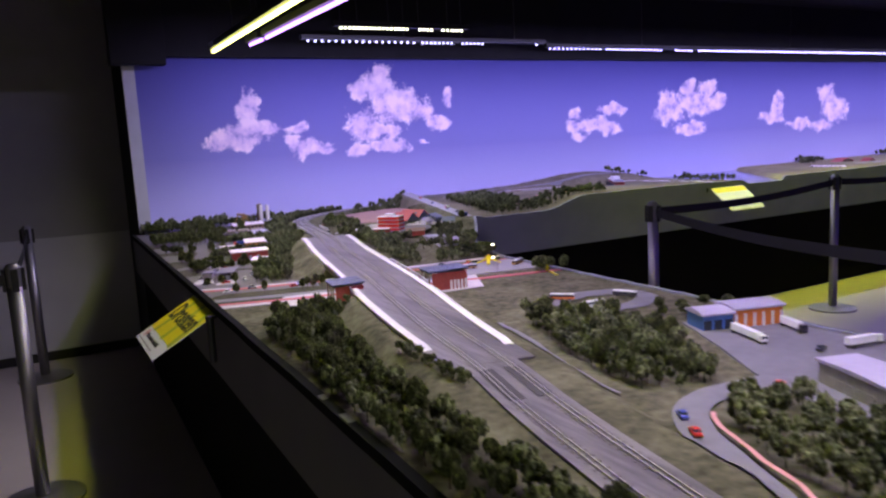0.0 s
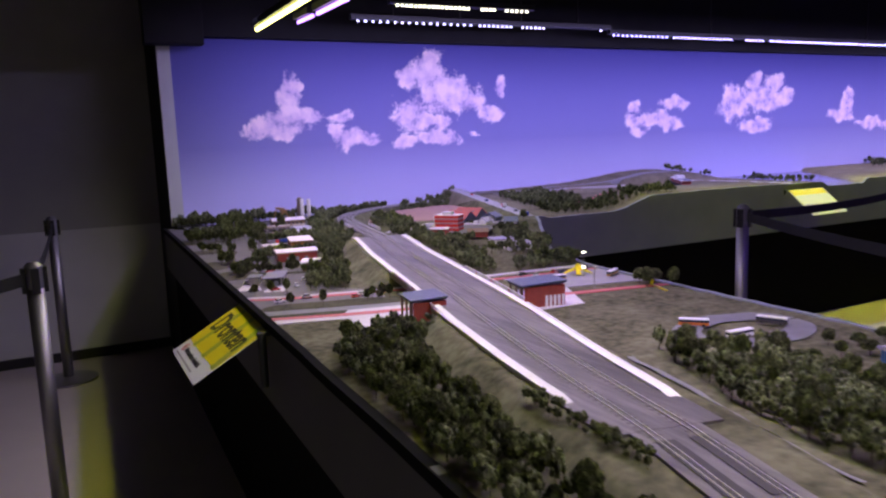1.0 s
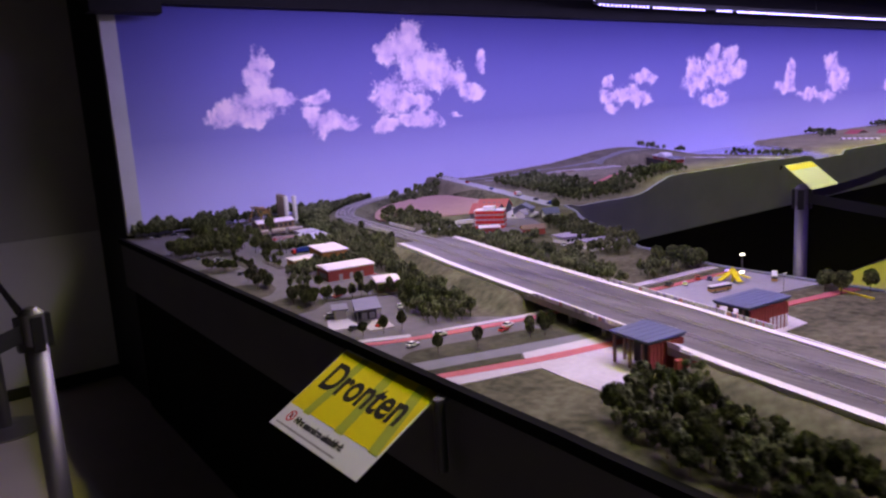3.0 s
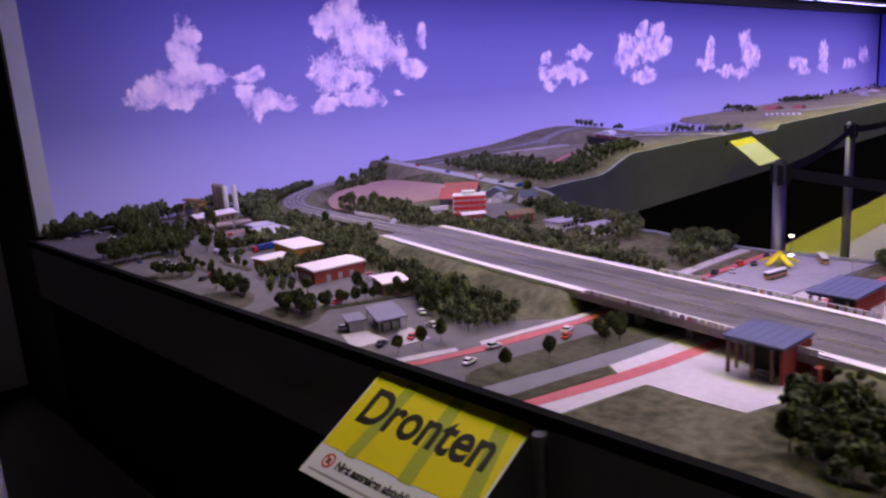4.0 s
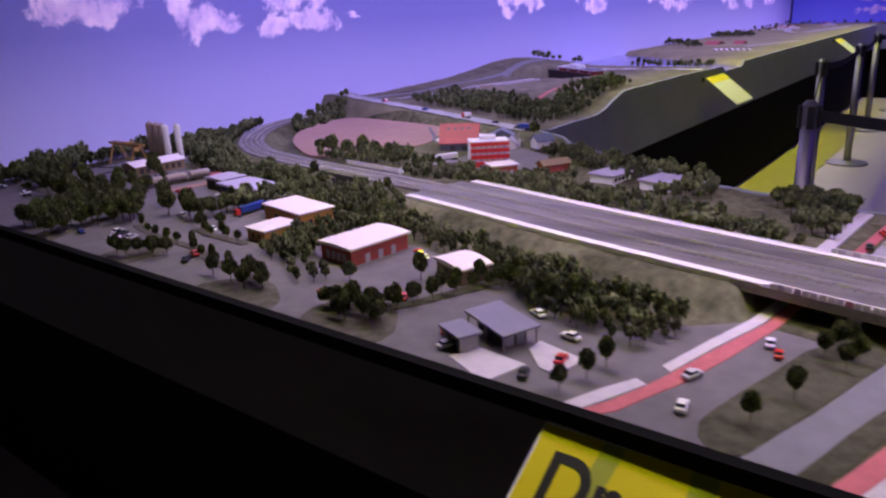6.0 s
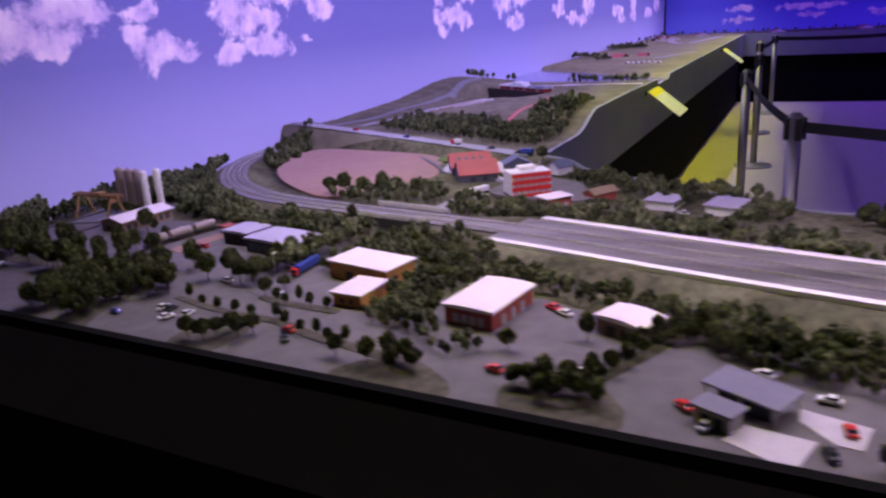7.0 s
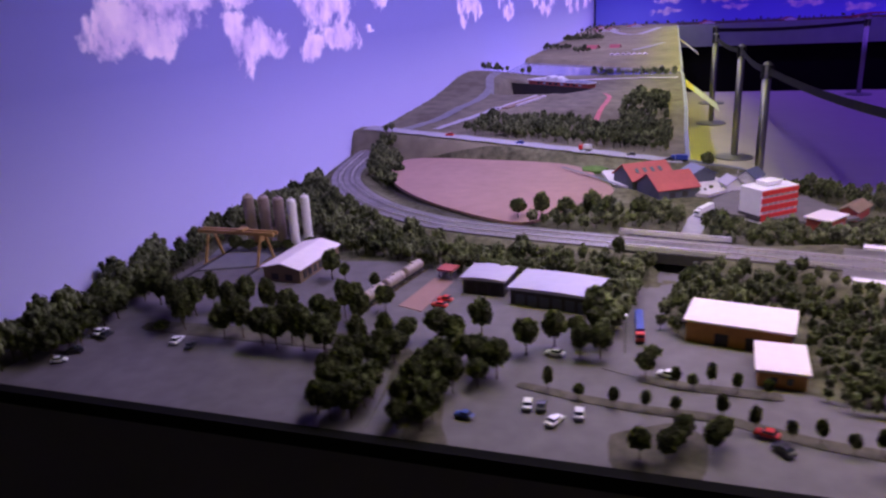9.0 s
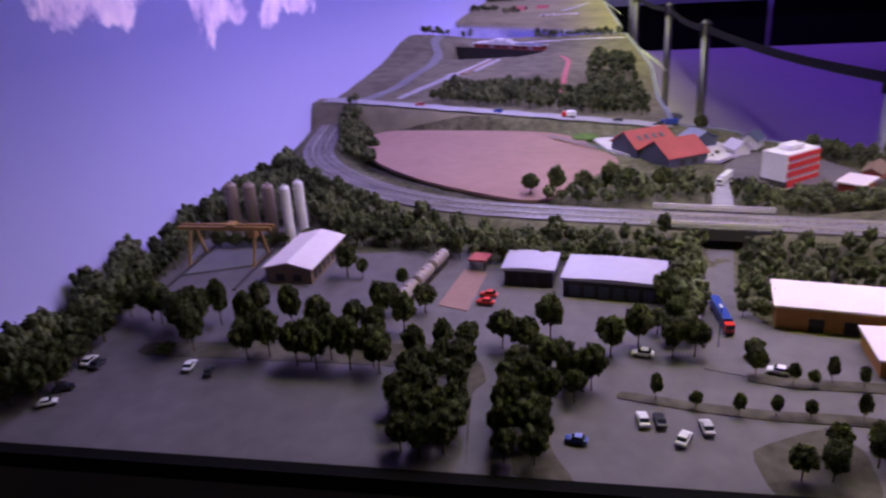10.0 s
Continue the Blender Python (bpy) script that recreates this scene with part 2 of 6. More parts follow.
TRACK = 1.006


def step01(v, a, b):
    t = np.clip((v - a) / (b - a), 0, 1)
    return t * t * (3 - 2 * t)


def lie(x, y, gaps=True):
    """Height of the ground at x, y (arrays)."""
    x, y = np.asarray(x, float), np.asarray(y, float)
    shape = x.shape
    x, y = x.ravel(), y.ravel()
    d = np.full(x.shape, 9.0)
    side = np.zeros(x.shape)
    for i in range(0, len(x), 4000):
        q = (x[i:i + 4000, None] - RXY[None, :, 0]) ** 2 + (y[i:i + 4000, None] - RXY[None, :, 1]) ** 2
        k = q.argmin(1)
        d[i:i + 4000] = np.sqrt(q[np.arange(len(k)), k])
        side[i:i + 4000] = x[i:i + 4000] - RXY[k, 0]
    reach = 0.224 - 0.075 * step01(y, 4.72, 4.95)
    bank = step01((reach - d) / 0.092, 0, 1) * (TRACK - 0.0055 - G)
    bank *= 1 - (step01(y, 3.11, 3.14) * (1 - step01(y, 3.752 - (x - 1.36) * 0.14, 3.792 - (x - 1.36) * 0.14))) * (x < 2.0)
    bank *= 1 - (step01(y, 5.035, 5.065) * (1 - step01(y, 5.14, 5.175))) * (x < 2.0)
    east = step01(side, 0.05, 0.2) * step01(y, 4.75, 5.15) * 0.030
    h = G + np.maximum(bank, east)
    crest = 2.88 + (y - 5.08) * 0.14
    up = np.clip(y - 5.06, 0, 1.3)
    road = step01(x, crest - 0.115, crest - 0.05) * step01(y, 4.85, 5.06)
    past = step01(x, crest + 0.05, crest + 0.15)
    heath = (0.03 + 0.0737 * up) * (1 - past) + (0.014 + 0.058 * up) * past
    heath = heath + (0.098 - heath) * step01(x, 3.5, 3.87)
    h = np.where(road > 0, np.maximum(h, G + 0.022 + road * (heath - 0.022)), h)
    h = np.where(past > 0, G + heath, h)
    h = h - 0.012 * step01(x, 4.6, 5.4)
    mound = np.exp(-((x - 5.0) / 0.62) ** 2) * step01(y, 5.95, 6.42) * 0.085
    h = h + mound
    u, v = (x - 4.80) * 0.577 + (y - 5.818) * 0.817, (4.80 - x) * 0.817 + (y - 5.818) * 0.577
    h = h - 0.175 * step01(v, -0.005, 0.012) * (1 - step01(v, 0.10 + (u + 0.3) * 0.50, 0.24 + (u + 0.3) * 1.05)) * step01(u, -0.31, -0.28) * (1 - step01(y, 6.125, 6.160))
    far = 6.0 + (y - 5.06) * 0.80
    pond = step01(x, 5.52, 5.58) * (1 - step01(x, far, far + 0.06))
    h = h * (1 - pond) + pond * 1.004
    h = h - step01(x, 5.6, 6.2) * 0.004
    w = np.sin(x * 31 + y * 17) * np.sin(y * 23 - x * 13) * 0.0022 + np.sin(x * 83) * np.sin(y * 71) * 0.001
    flat = ((x < 1.72) & (y > 3.2) & (d > 0.2)) | ((y > 3.15) & (y < 3.79) & (x < 2.25))
    h = h + np.where(flat | (d < 0.1) | (pond > 0), 0, w)
    return h.reshape(shape)


def lie1(x, y):
    return float(lie(np.array([x]), np.array([y]))[0])


def left_edge(y):
    return 0.885 + (y - 1.8) * 0.021


RIGHT = [(-0.8, 2.10), (1.0, 2.11), (2.09, 2.14), (2.54, 2.19), (3.2, 2.21), (3.67, 2.22), (4.1, 2.34), (4.78, 2.76), (5.06, 2.92), (6.5, 2.92)]


def right_edge(y):
    for (y0, a), (y1, b) in zip(RIGHT, RIGHT[1:]):
        if y <= y1:
            return a + (b - a) * (y - y0) / (y1 - y0)
    return RIGHT[-1][1]


STRIP_FRONT = 5.06
FAR_FRONT, FAR_WALL = 12.7, 13.8


def grid(name, rows, mat, smooth=True):
    """rows: lists of (x, y), all of one length, draped over the land."""
    n, k = len(rows), len(rows[0])
    xy = np.array(rows).reshape(-1, 2)
    z = lie(xy[:, 0], xy[:, 1])
    verts = np.column_stack([xy, z])
    faces = [(i * k + j, i * k + j + 1, (i + 1) * k + j + 1, (i + 1) * k + j) for i in range(n - 1) for j in range(k - 1)]
    return raw(name, verts, faces, mat, smooth=smooth)


ys = np.arange(-0.8, BACK - 0.004, 0.016)
block = grid("ground_model_town", [[(a + (b - a) * u, y) for u in np.linspace(0, 1, 104)] for y in ys for a, b in [(left_edge(y), right_edge(y))]], M["grass"])
tagged(block, "olive-brown flocked ground of a model landscape", "model ground", kind="structure")
for name, xs, key, label in (("ground_model_heath", np.arange(2.92, 5.701, 0.02), "heath", "grey-brown heath of the long model strip"),
                             ("ground_model_coast", np.arange(5.70, FAR_WALL - 0.01, 0.05), "sand", "sandy yellow-green ground of the long model strip")):
    strip = grid(name, [[(x, y) for y in np.linspace(BACK - 0.005, STRIP_FRONT, 70)] for x in xs], M[key])
    tagged(strip, label, "model ground", kind="structure")
far_ground = grid("ground_model_end", [[(x, y) for x in np.linspace(FAR_FRONT, FAR_WALL - 0.005, 12)] for y in np.linspace(STRIP_FRONT, -3.4, 60)], M["grass"])
tagged(far_ground, "dim ground of the model at the end wall", "model ground", kind="structure")


def fascia(name, path, depth, thick, mat, label, inset):
    """A board hung along the table's rim, its top following the land; path: points along the rim, thick away from the land (inset: unit vector inward)."""
    xy = np.array(path)
    z = lie(xy[:, 0], xy[:, 1]) + 0.004
    inn = np.array(inset) * thick
    verts, faces = [], []
    for (x, y), t in zip(xy, z):
        verts += [(x - inn[0], y - inn[1], t), (x - inn[0], y - inn[1], G - depth), (x - inn[0] * 0.02, y - inn[1] * 0.02, G - depth), (x - inn[0] * 0.02, y - inn[1] * 0.02, t)]
    n = len(xy)
    for i in range(n - 1):
        for a in range(4):
            b = (a + 1) % 4
            faces.append((i * 4 + a, i * 4 + b, i * 4 + 4 + b, i * 4 + 4 + a))
    faces += [(0, 1, 2, 3), (4 * n - 1, 4 * n - 2, 4 * n - 3, 4 * n - 4)]
    return tagged(raw(name, verts, faces, mat), label, "fascia", kind="structure")


fascia("fascia_front", [(left_edge(y), y) for y in np.arange(-0.8, BACK, 0.05)], 0.25, 0.018, M["fascia"], "dark grey painted board along the table edge", (1, 0))
fascia("fascia_side", [(right_edge(y), y) for y in np.linspace(-0.8, 5.05, 100)], 0.25, 0.018, M["slate"], "dark slate board round the town table", (-1, 0))
fascia("fascia_strip", [(x, STRIP_FRONT) for x in np.arange(2.92, FAR_FRONT, 0.03)], 0.25, 0.018, M["slate"], "dark slate board along the long model strip", (0, 1))
fascia("fascia_end", [(FAR_FRONT, y) for y in np.linspace(-3.4, STRIP_FRONT, 80)], 0.25, 0.018, M["slate"], "dark slate board of the model at the end wall", (1, 0))


def skirt(name, path):
    verts, faces = [], []
    for x, y in path:
        verts += [(x, y, 0), (x, y, G - 0.2)]
    for i in range(len(path) - 1):
        faces.append((2 * i, 2 * i + 2, 2 * i + 3, 2 * i + 1))
    ob = raw(name, verts, faces, M["skirt"])
    sol = ob.modifiers.new("thickness", "SOLIDIFY")
    sol.thickness = 0.02
    return tagged(ob, "black cloth skirt under the model table", "table skirt", kind="structure")


skirt("skirt_front", [(left_edge(y) + 0.05, y) for y in np.linspace(-0.8, 6.44, 20)])
skirt("skirt_side", [(right_edge(y) - 0.05, y) for y in np.linspace(-0.8, 5.0, 30)])
skirt("skirt_strip", [(x, STRIP_FRONT + 0.05) for x in np.linspace(2.85, FAR_FRONT + 0.05, 30)])
skirt("skirt_end", [(FAR_FRONT + 0.05, y) for y in np.linspace(-3.4, STRIP_FRONT + 0.05, 20)])

# ---- the hall ----
X0, X1, Y0, Y1, CEIL = -2.6, 14.0, -3.6, 7.15, 2.75
tagged(boxpart("floor", (X0, X1, Y0, Y1, -0.06, 0.0), M["floor"]), "pale pinkish vinyl floor of the hall", "floor", kind="structure")
tagged(boxpart("ceiling", (X0, X1, Y0, Y1, CEIL, CEIL + 0.06), M["black"]), "black painted ceiling", "ceiling", kind="structure")
tagged(boxpart("wall_north", (X0, X1, Y1, Y1 + 0.12, 0, CEIL), M["wall"]), "grey plaster wall in shade", "wall", kind="structure")
tagged(boxpart("wall_north_dado", (X0, 1.02, Y1 - 0.012, Y1 - 0.001, 0.07, 0.93), M["dado"]), "lighter grey lower wall panel", "wall panel", kind="structure")
tagged(boxpart("baseboard", (X0, 1.02, Y1 - 0.020, Y1 - 0.001, 0.0, 0.068), M["plastic"]), "dark skirting at the foot of the wall", "baseboard", kind="structure")
tagged(boxpart("wall_west", (X0 - 0.12, X0, Y0, Y1, 0, CEIL), M["wall"]), "grey plaster wall", "wall", kind="structure")
tagged(boxpart("wall_south", (X0, X1, Y0 - 0.12, Y0, 0, CEIL), M["black"]), "black wall", "wall", kind="structure")
tagged(boxpart("wall_east", (X1, X1 + 0.12, Y0, Y1, 0, CEIL), M["black"]), "black wall", "wall", kind="structure")
# side of the box that carries the painted sky
tagged(boxpart("wall_return", (1.025, 1.055, BACK + 0.032, Y1, 0, CEIL), M["black"]), "black side of the backdrop wall", "wall", kind="structure")
tagged(boxpart("trim_sky", (1.018, 1.098, BACK - 0.012, BACK + 0.03, G + 0.01, 2.16), M["edge"]), "pale grey end strip of the painted backdrop", "trim", kind="structure")
tagged(boxpart("valance", (0.94, FAR_WALL, BACK - 0.10, BACK - 0.02, 2.165, CEIL), M["black"]), "black valance over the painted sky", "valance", kind="structure")
tagged(boxpart("valance_box", (0.93, 1.28, BACK - 0.22, BACK - 0.102, 2.10, CEIL), M["black"], bevel=0.006), "black box at the end of the valance", "valance", kind="structure")
tagged(boxpart("valance_end", (FAR_WALL - 0.12, FAR_WALL - 0.04, Y0, BACK - 0.11, 2.165, CEIL), M["black"]), "black valance over the end wall", "valance", kind="structure")

# ---- the painted sky ----
def sky_material(name, low, high, z0, z1):
    m = bpy.data.materials.new(name)
    m.use_nodes = True
    n, l = m.node_tree.nodes, m.node_tree.links
    b = n["Principled BSDF"]
    b.inputs["Roughness"].default_value = 0.8
    b.inputs["Specular IOR Level"].default_value = 0.2
    tc, sep, mr = n.new("ShaderNodeTexCoord"), n.new("ShaderNodeSeparateXYZ"), n.new("ShaderNodeMapRange")
    l.new(tc.outputs["Object"], sep.inputs[0])
    l.new(sep.outputs["Z"], mr.inputs["Value"])
    mr.inputs["From Min"].default_value, mr.inputs["From Max"].default_value = z0, z1
    grad = n.new("ShaderNodeValToRGB")
    e = grad.color_ramp.elements
    e[0].color, e[1].color = (*low, 1), (*high, 1)
    mid = e.new(0.42)
    mid.color = (*[0.28 * p + 0.72 * q for p, q in zip(low, high)], 1)
    l.new(mr.outputs[0], grad.inputs["Fac"])
    at = n.new("ShaderNodeAttribute")
    at.attribute_name = "cloud"
    n1, n2 = n.new("ShaderNodeTexNoise"), n.new("ShaderNodeTexNoise")
    for node, s, d in ((n1, 9.0, 6), (n2, 42.0, 4)):
        node.inputs["Scale"].default_value, node.inputs["Detail"].default_value = s, d
        l.new(tc.outputs["Object"], node.inputs["Vector"])
    a = n.new("ShaderNodeMath")
    a.operation = "MULTIPLY_ADD"
    a.inputs[1].default_value = 1.5
    l.new(n1.outputs["Fac"], a.inputs[0])
    l.new(at.outputs["Fac"], a.inputs[2])
    a2 = n.new("ShaderNodeMath")
    a2.operation = "MULTIPLY_ADD"
    a2.inputs[1].default_value = 0.75
    l.new(n2.outputs["Fac"], a2.inputs[0])
    l.new(a.outputs[0], a2.inputs[2])
    edge = n.new("ShaderNodeMapRange")
    edge.inputs["From Min"].default_value, edge.inputs["From Max"].default_value = 1.31, 1.66
    l.new(a2.outputs[0], edge.inputs["Value"])
    puff = n.new("ShaderNodeValToRGB")
    puff.color_ramp.elements[0].color, puff.color_ramp.elements[1].color = (0.66, 0.50, 0.72, 1), (0.96, 0.77, 0.84, 1)
    puff.color_ramp.elements[0].position, puff.color_ramp.elements[1].position = 0.40, 0.62
    l.new(n1.outputs["Fac"], puff.inputs["Fac"])
    mix = n.new("ShaderNodeMix")
    mix.data_type = "RGBA"
    l.new(edge.outputs[0], mix.inputs["Factor"])
    l.new(grad.outputs["Color"], mix.inputs["A"])
    l.new(puff.outputs["Color"], mix.inputs["B"])
    l.new(mix.outputs["Result"], b.inputs["Base Color"])
    return m


def sky_panel(name, along, a, b, plane, z0, z1, clouds, mat, label):
    """A painted board; along 'x' or 'y'. clouds: (place, height, half length, half height) of each puff."""
    us, zs = np.arange(a, b + 0.001, 0.025), np.arange(z0, z1 + 0.001, 0.02)
    U, Z = np.meshgrid(us, zs, indexing="ij")
    D = np.full(U.shape, -1.2)
    # the brush strokes wander, so that no puff keeps a round outline
    wander = np.array([[noise.noise_vector(Vector((u * 7.5, plane, z * 7.5))) + 0.5 * noise.noise_vector(Vector((u * 19, 3.0, z * 19))) for z in zs] for u in us])
    U, Z = U + 0.055 * wander[:, :, 0], Z + 0.045 * wander[:, :, 2]
    for u, z, ru, rz in clouds:
        q = 1.0 - np.sqrt(((U - u) / (ru * 1.10)) ** 2 + ((Z - z) / (rz * 1.08)) ** 2)
        D = np.maximum(D, np.clip(q * 1.0 + 0.36, -1.2, 0.62))
    k = len(zs)
    verts = [((u, plane, z) if along == "x" else (plane, u, z)) for u in us for z in zs]
    faces = [(i * k + j, i * k + j + 1, (i + 1) * k + j + 1, (i + 1) * k + j) for i in range(len(us) - 1) for j in range(k - 1)]
    ob = raw(name, verts, faces, mat)
    at = ob.data.attributes.new("cloud", "FLOAT", "POINT")
    at.data.foreach_set("value", D.ravel().astype(np.float32))
    sol = ob.modifiers.new("thickness", "SOLIDIFY")
    sol.thickness, sol.offset = 0.02, (1 if along == "x" else -1)
    return tagged(ob, label, "backdrop", kind="structure")


FIRST = [(1.62, 1.572, .09, .05), (1.80, 1.60, .16, .07), (1.845, 1.80, .05, .13), (1.99, 1.665, .11, .05), (1.79, 1.52, .07, .03), (2.22, 1.66, .06, .04),
         (2.17, 1.54, .06, .05), (2.29, 1.50, .13, .07), (2.41, 1.49, .07, .05)]
SECOND = [(2.93, 1.98, .12, .13), (2.76, 1.93, .10, .06), (3.07, 1.82, .20, .13), (2.77, 1.66, .14, .11), (2.93, 1.60, .15, .06), (3.30, 1.74, .10, .07),
          (3.45, 1.65, .10, .05), (2.72, 1.45, .10, .04), (2.97, 1.478, .20, .04), (3.30, 1.49, .05, .025), (3.56, 1.86, .03, .06)]
THIRD = [(4.92, 1.674, .08, .05), (4.91, 1.56, .10, .05), (5.16, 1.57, .15, .06), (5.37, 1.70, .16, .05), (5.37, 1.53, .13, .05), (4.97, 1.47, .11, .035),
         (6.15, 1.70, .17, .15), (6.41, 1.89, .10, .07), (6.70, 1.90, .12, .07), (6.55, 1.74, .24, .11), (6.86, 1.76, .09, .08), (6.43, 1.49, .22, .05)]
FOURTH = [(7.82, 1.69, .09, .12), (7.72, 1.56, .16, .06), (8.20, 1.47, .18, .06), (8.67, 1.79, .12, .12), (8.85, 1.62, .22, .13), (8.58, 1.44, .18, .06),
          (10.33, 1.50, .26, .06), (10.55, 1.39, .20, .05), (11.27, 1.62, .18, .13), (11.30, 1.42, .20, .06), (12.38, 1.44, .26, .07), (13.04, 1.55, .22, .10)]
END = [(5.20, 1.40, .18, .05), (5.23, 1.23, .2, .04), (4.40, 1.39, .22, .05), (4.15, 1.27, .2, .04), (3.90, 1.40, .2, .05), (3.13, 1.27, .22, .05), (2.30, 1.19, .2, .05)]
sky_panel("backdrop_sky", "x", 1.055, FAR_WALL, BACK, G - 0.03, 2.19, FIRST + SECOND + THIRD + FOURTH,
          sky_material("painted_sky", (0.60, 0.57, 0.90), (0.094, 0.090, 0.345), 0.95, 2.15), "painted blue sky with pinkish clouds behind the model")
sky_panel("backdrop_sky_end", "y", Y0, BACK - 0.025, FAR_WALL, G - 0.03, 2.19, END,
          sky_material("painted_sky_end", (0.24, 0.26, 0.85), (0.08, 0.07, 0.55), 0.95, 2.15), "deep blue painted sky on the end wall")

# ---- lamps that hang over the model ----
def tube(name, a, b, r, mat, label, bend=0.0):
    t = thing(name, Matrix.Translation(a), label, "lamp")
    a, b = Vector(a), Vector(b)
    n = 24
    bm = bmesh.new()
    rings = []
    for i in range(n + 1):
        p = (b - a) * (i / n) + Vector((0, 0, bend * math.sin(math.pi * i / n)))
        rings.append([bm.verts.new(p + Vector((r * math.cos(k * math.pi / 4), 0, r * math.sin(k * math.pi / 4)))) for k in range(8)])
    for p, q in zip(rings, rings[1:]):
        for k in range(8):
            bm.faces.new((p[k], p[(k + 1) % 8], q[(k + 1) % 8], q[k]))
    bm.faces.new(rings[0])
    bm.faces.new(rings[-1])
    part("glass_tube", bm, mat, t, smooth=True)
    d = b - a
    ang = math.degrees(math.atan2(-d.x, d.y))
    part("housing", one(box, -0.03, 0.03, 0, d.length, 0.0105, 0.045, m=pose(0, 0, 0, 0, 0, ang)), M["plastic"], t)
    for k in range(max(2, int(d.length))):
        p = d * ((k + 0.5) / max(2, int(d.length)))
        part("hanger", one(cyl, 0.004, 0.045, CEIL - a.z, 6, x=p.x, y=p.y), M["plastic"], t)
    return t


tube("led_tube", (1.446, -2.6, 2.10), (1.446, 5.56, 2.10), 0.011, M["tube_yellow"], "long glowing yellow lamp tube over the model")
tube("led_tube", (1.605, 5.05, 2.10), (1.593, 5.26, 2.10), 0.009, M["tube_violet"], "short glowing violet lamp tube over the model")
tube("led_tube", (1.75, -2.6, 2.10), (1.608, 4.98, 2.10), 0.010, M["tube_violet"], "long glowing violet lamp tube over the model")


def led_row(runs, y, z, mat, label):
    """A dark bar along x with rows of small glowing dots; runs: (start, end, spacing)."""
    x0, x1 = runs[0][0], runs[-1][1]
    t = thing("led_bar", Matrix.Translation((x0, y, z)), label, "lamp")
    boxpart("housing", (-0.05, x1 - x0 + 0.05, -0.02, 0.02, 0.014, 0.045), M["plastic"], t)
    bm = bmesh.new()
    bmesh.ops.create_icosphere(bm, subdivisions=1, radius=0.0078)
    dot = part("led_dot", bm, mat, t)
    dot.location = (0, 0, 0.006)
    for a, b, s in runs:
        for i in range(int((b - a) / s) + 1):
            if a - x0 + i * s > 0:
                o = new("led_dot", dot.data)
                o.parent, o.location = t, (a - x0 + i * s, 0, 0.006)
    for k in range(4):
        u = (x1 - x0) * (k + 0.5) / 4
        part("hanger", one(cyl, 0.004, 0.045, CEIL - z, 6, x=u), M["plastic"], t)
    return t


led_row([(2.13, 2.95, 0.05), (3.0, 3.28, 0.035), (3.34, 3.52, 0.035), (4.02, 4.05, 0.04)], 5.79, 2.20, M["dot_violet"], "dark bar with white-violet lamp dots")
led_row([(4.30, 4.85, 0.045), (4.92, 5.6, 0.04), (5.75, 5.95, 0.04), (6.05, 9.4, 0.035), (9.6, 12.5, 0.06)], 5.98, 2.20, M["dot_blue"], "long dark bar with violet lamp dots")
# bar added to go with the unseen violet fill over the aisle
led_row([(3.6, 12.0, 0.12)], 2.4, 2.64, M["dot_blue"], "added bar with violet lamp dots over the aisle, out of view")
led_row([(2.15, 2.62, 0.028), (2.69, 2.80, 0.028), (2.86, 3.0, 0.035)], 5.23, 2.20, M["dot_warm"], "dark bar with warm white lamp dots")

from mathutils.geometry import tessellate_polygon


# ---- roads, paths and fields on the model ----
def ribbon(name, points, width, mat, lift, label, category, step=0.02, flat=None, kind="structure"):
    mid = smoothed(points, step)
    rows = []
    for i, p in enumerate(mid):
        d = (mid[min(i + 1, len(mid) - 1)] - mid[max(i - 1, 0)]).normalized()
        s = Vector((-d.y, d.x, 0))
        rows.append([p + s * width * u for u in (-0.5, -0.25, 0, 0.25, 0.5)])
    xy = np.array([[(q.x, q.y) for q in r] for r in rows]).reshape(-1, 2)
    z = (lie(xy[:, 0], xy[:, 1]) if flat is None else np.full(len(xy), flat)) + lift
    k = 5
    faces = [(i * k + j, i * k + j + 1, (i + 1) * k + j + 1, (i + 1) * k + j) for i in range(len(rows) - 1) for j in range(k - 1)]
    return tagged(raw(name, np.column_stack([xy, z]), faces, mat, smooth=True), label, category, kind=kind)


def patch(name, outline, mat, lift, label, category, base=G, kind="structure"):
    """A thin flat layer with the given outline; grass plots have rounded corners."""
    if name.startswith("grass"):
        mids = [((x + u) / 2, (y + v) / 2) for (x, y), (u, v) in zip(outline, outline[1:] + outline[:1])]
        soft = []
        for (x, y), (u, v), (p, q) in zip(outline, mids, mids[-1:] + mids[:-1]):
            soft += [(x * 0.5 + p * 0.5, y * 0.5 + q * 0.5), (x * 0.84 + (u + p) * 0.08, y * 0.84 + (v + q) * 0.08), (x * 0.5 + u * 0.5, y * 0.5 + v * 0.5)]
        outline = soft
    if base == G and min(outline)[0] < 1.5 and all(y > 3.14 for x, y in outline):
        lift *= 0.4
    bm = bmesh.new()
    top = [bm.verts.new((x, y, base + lift)) for x, y in outline]
    low = [bm.verts.new((x, y, base - 0.004)) for x, y in outline]
    n = len(top)
    for a, b, c in tessellate_polygon([[Vector((x, y, 0)) for x, y in outline]]):
        bm.faces.new((top[a], top[b], top[c]))
    for i in range(n):
        bm.faces.new((low[i], low[(i + 1) % n], top[(i + 1) % n], top[i]))
    return tagged(part(name, bm, mat), label, category, kind=kind)


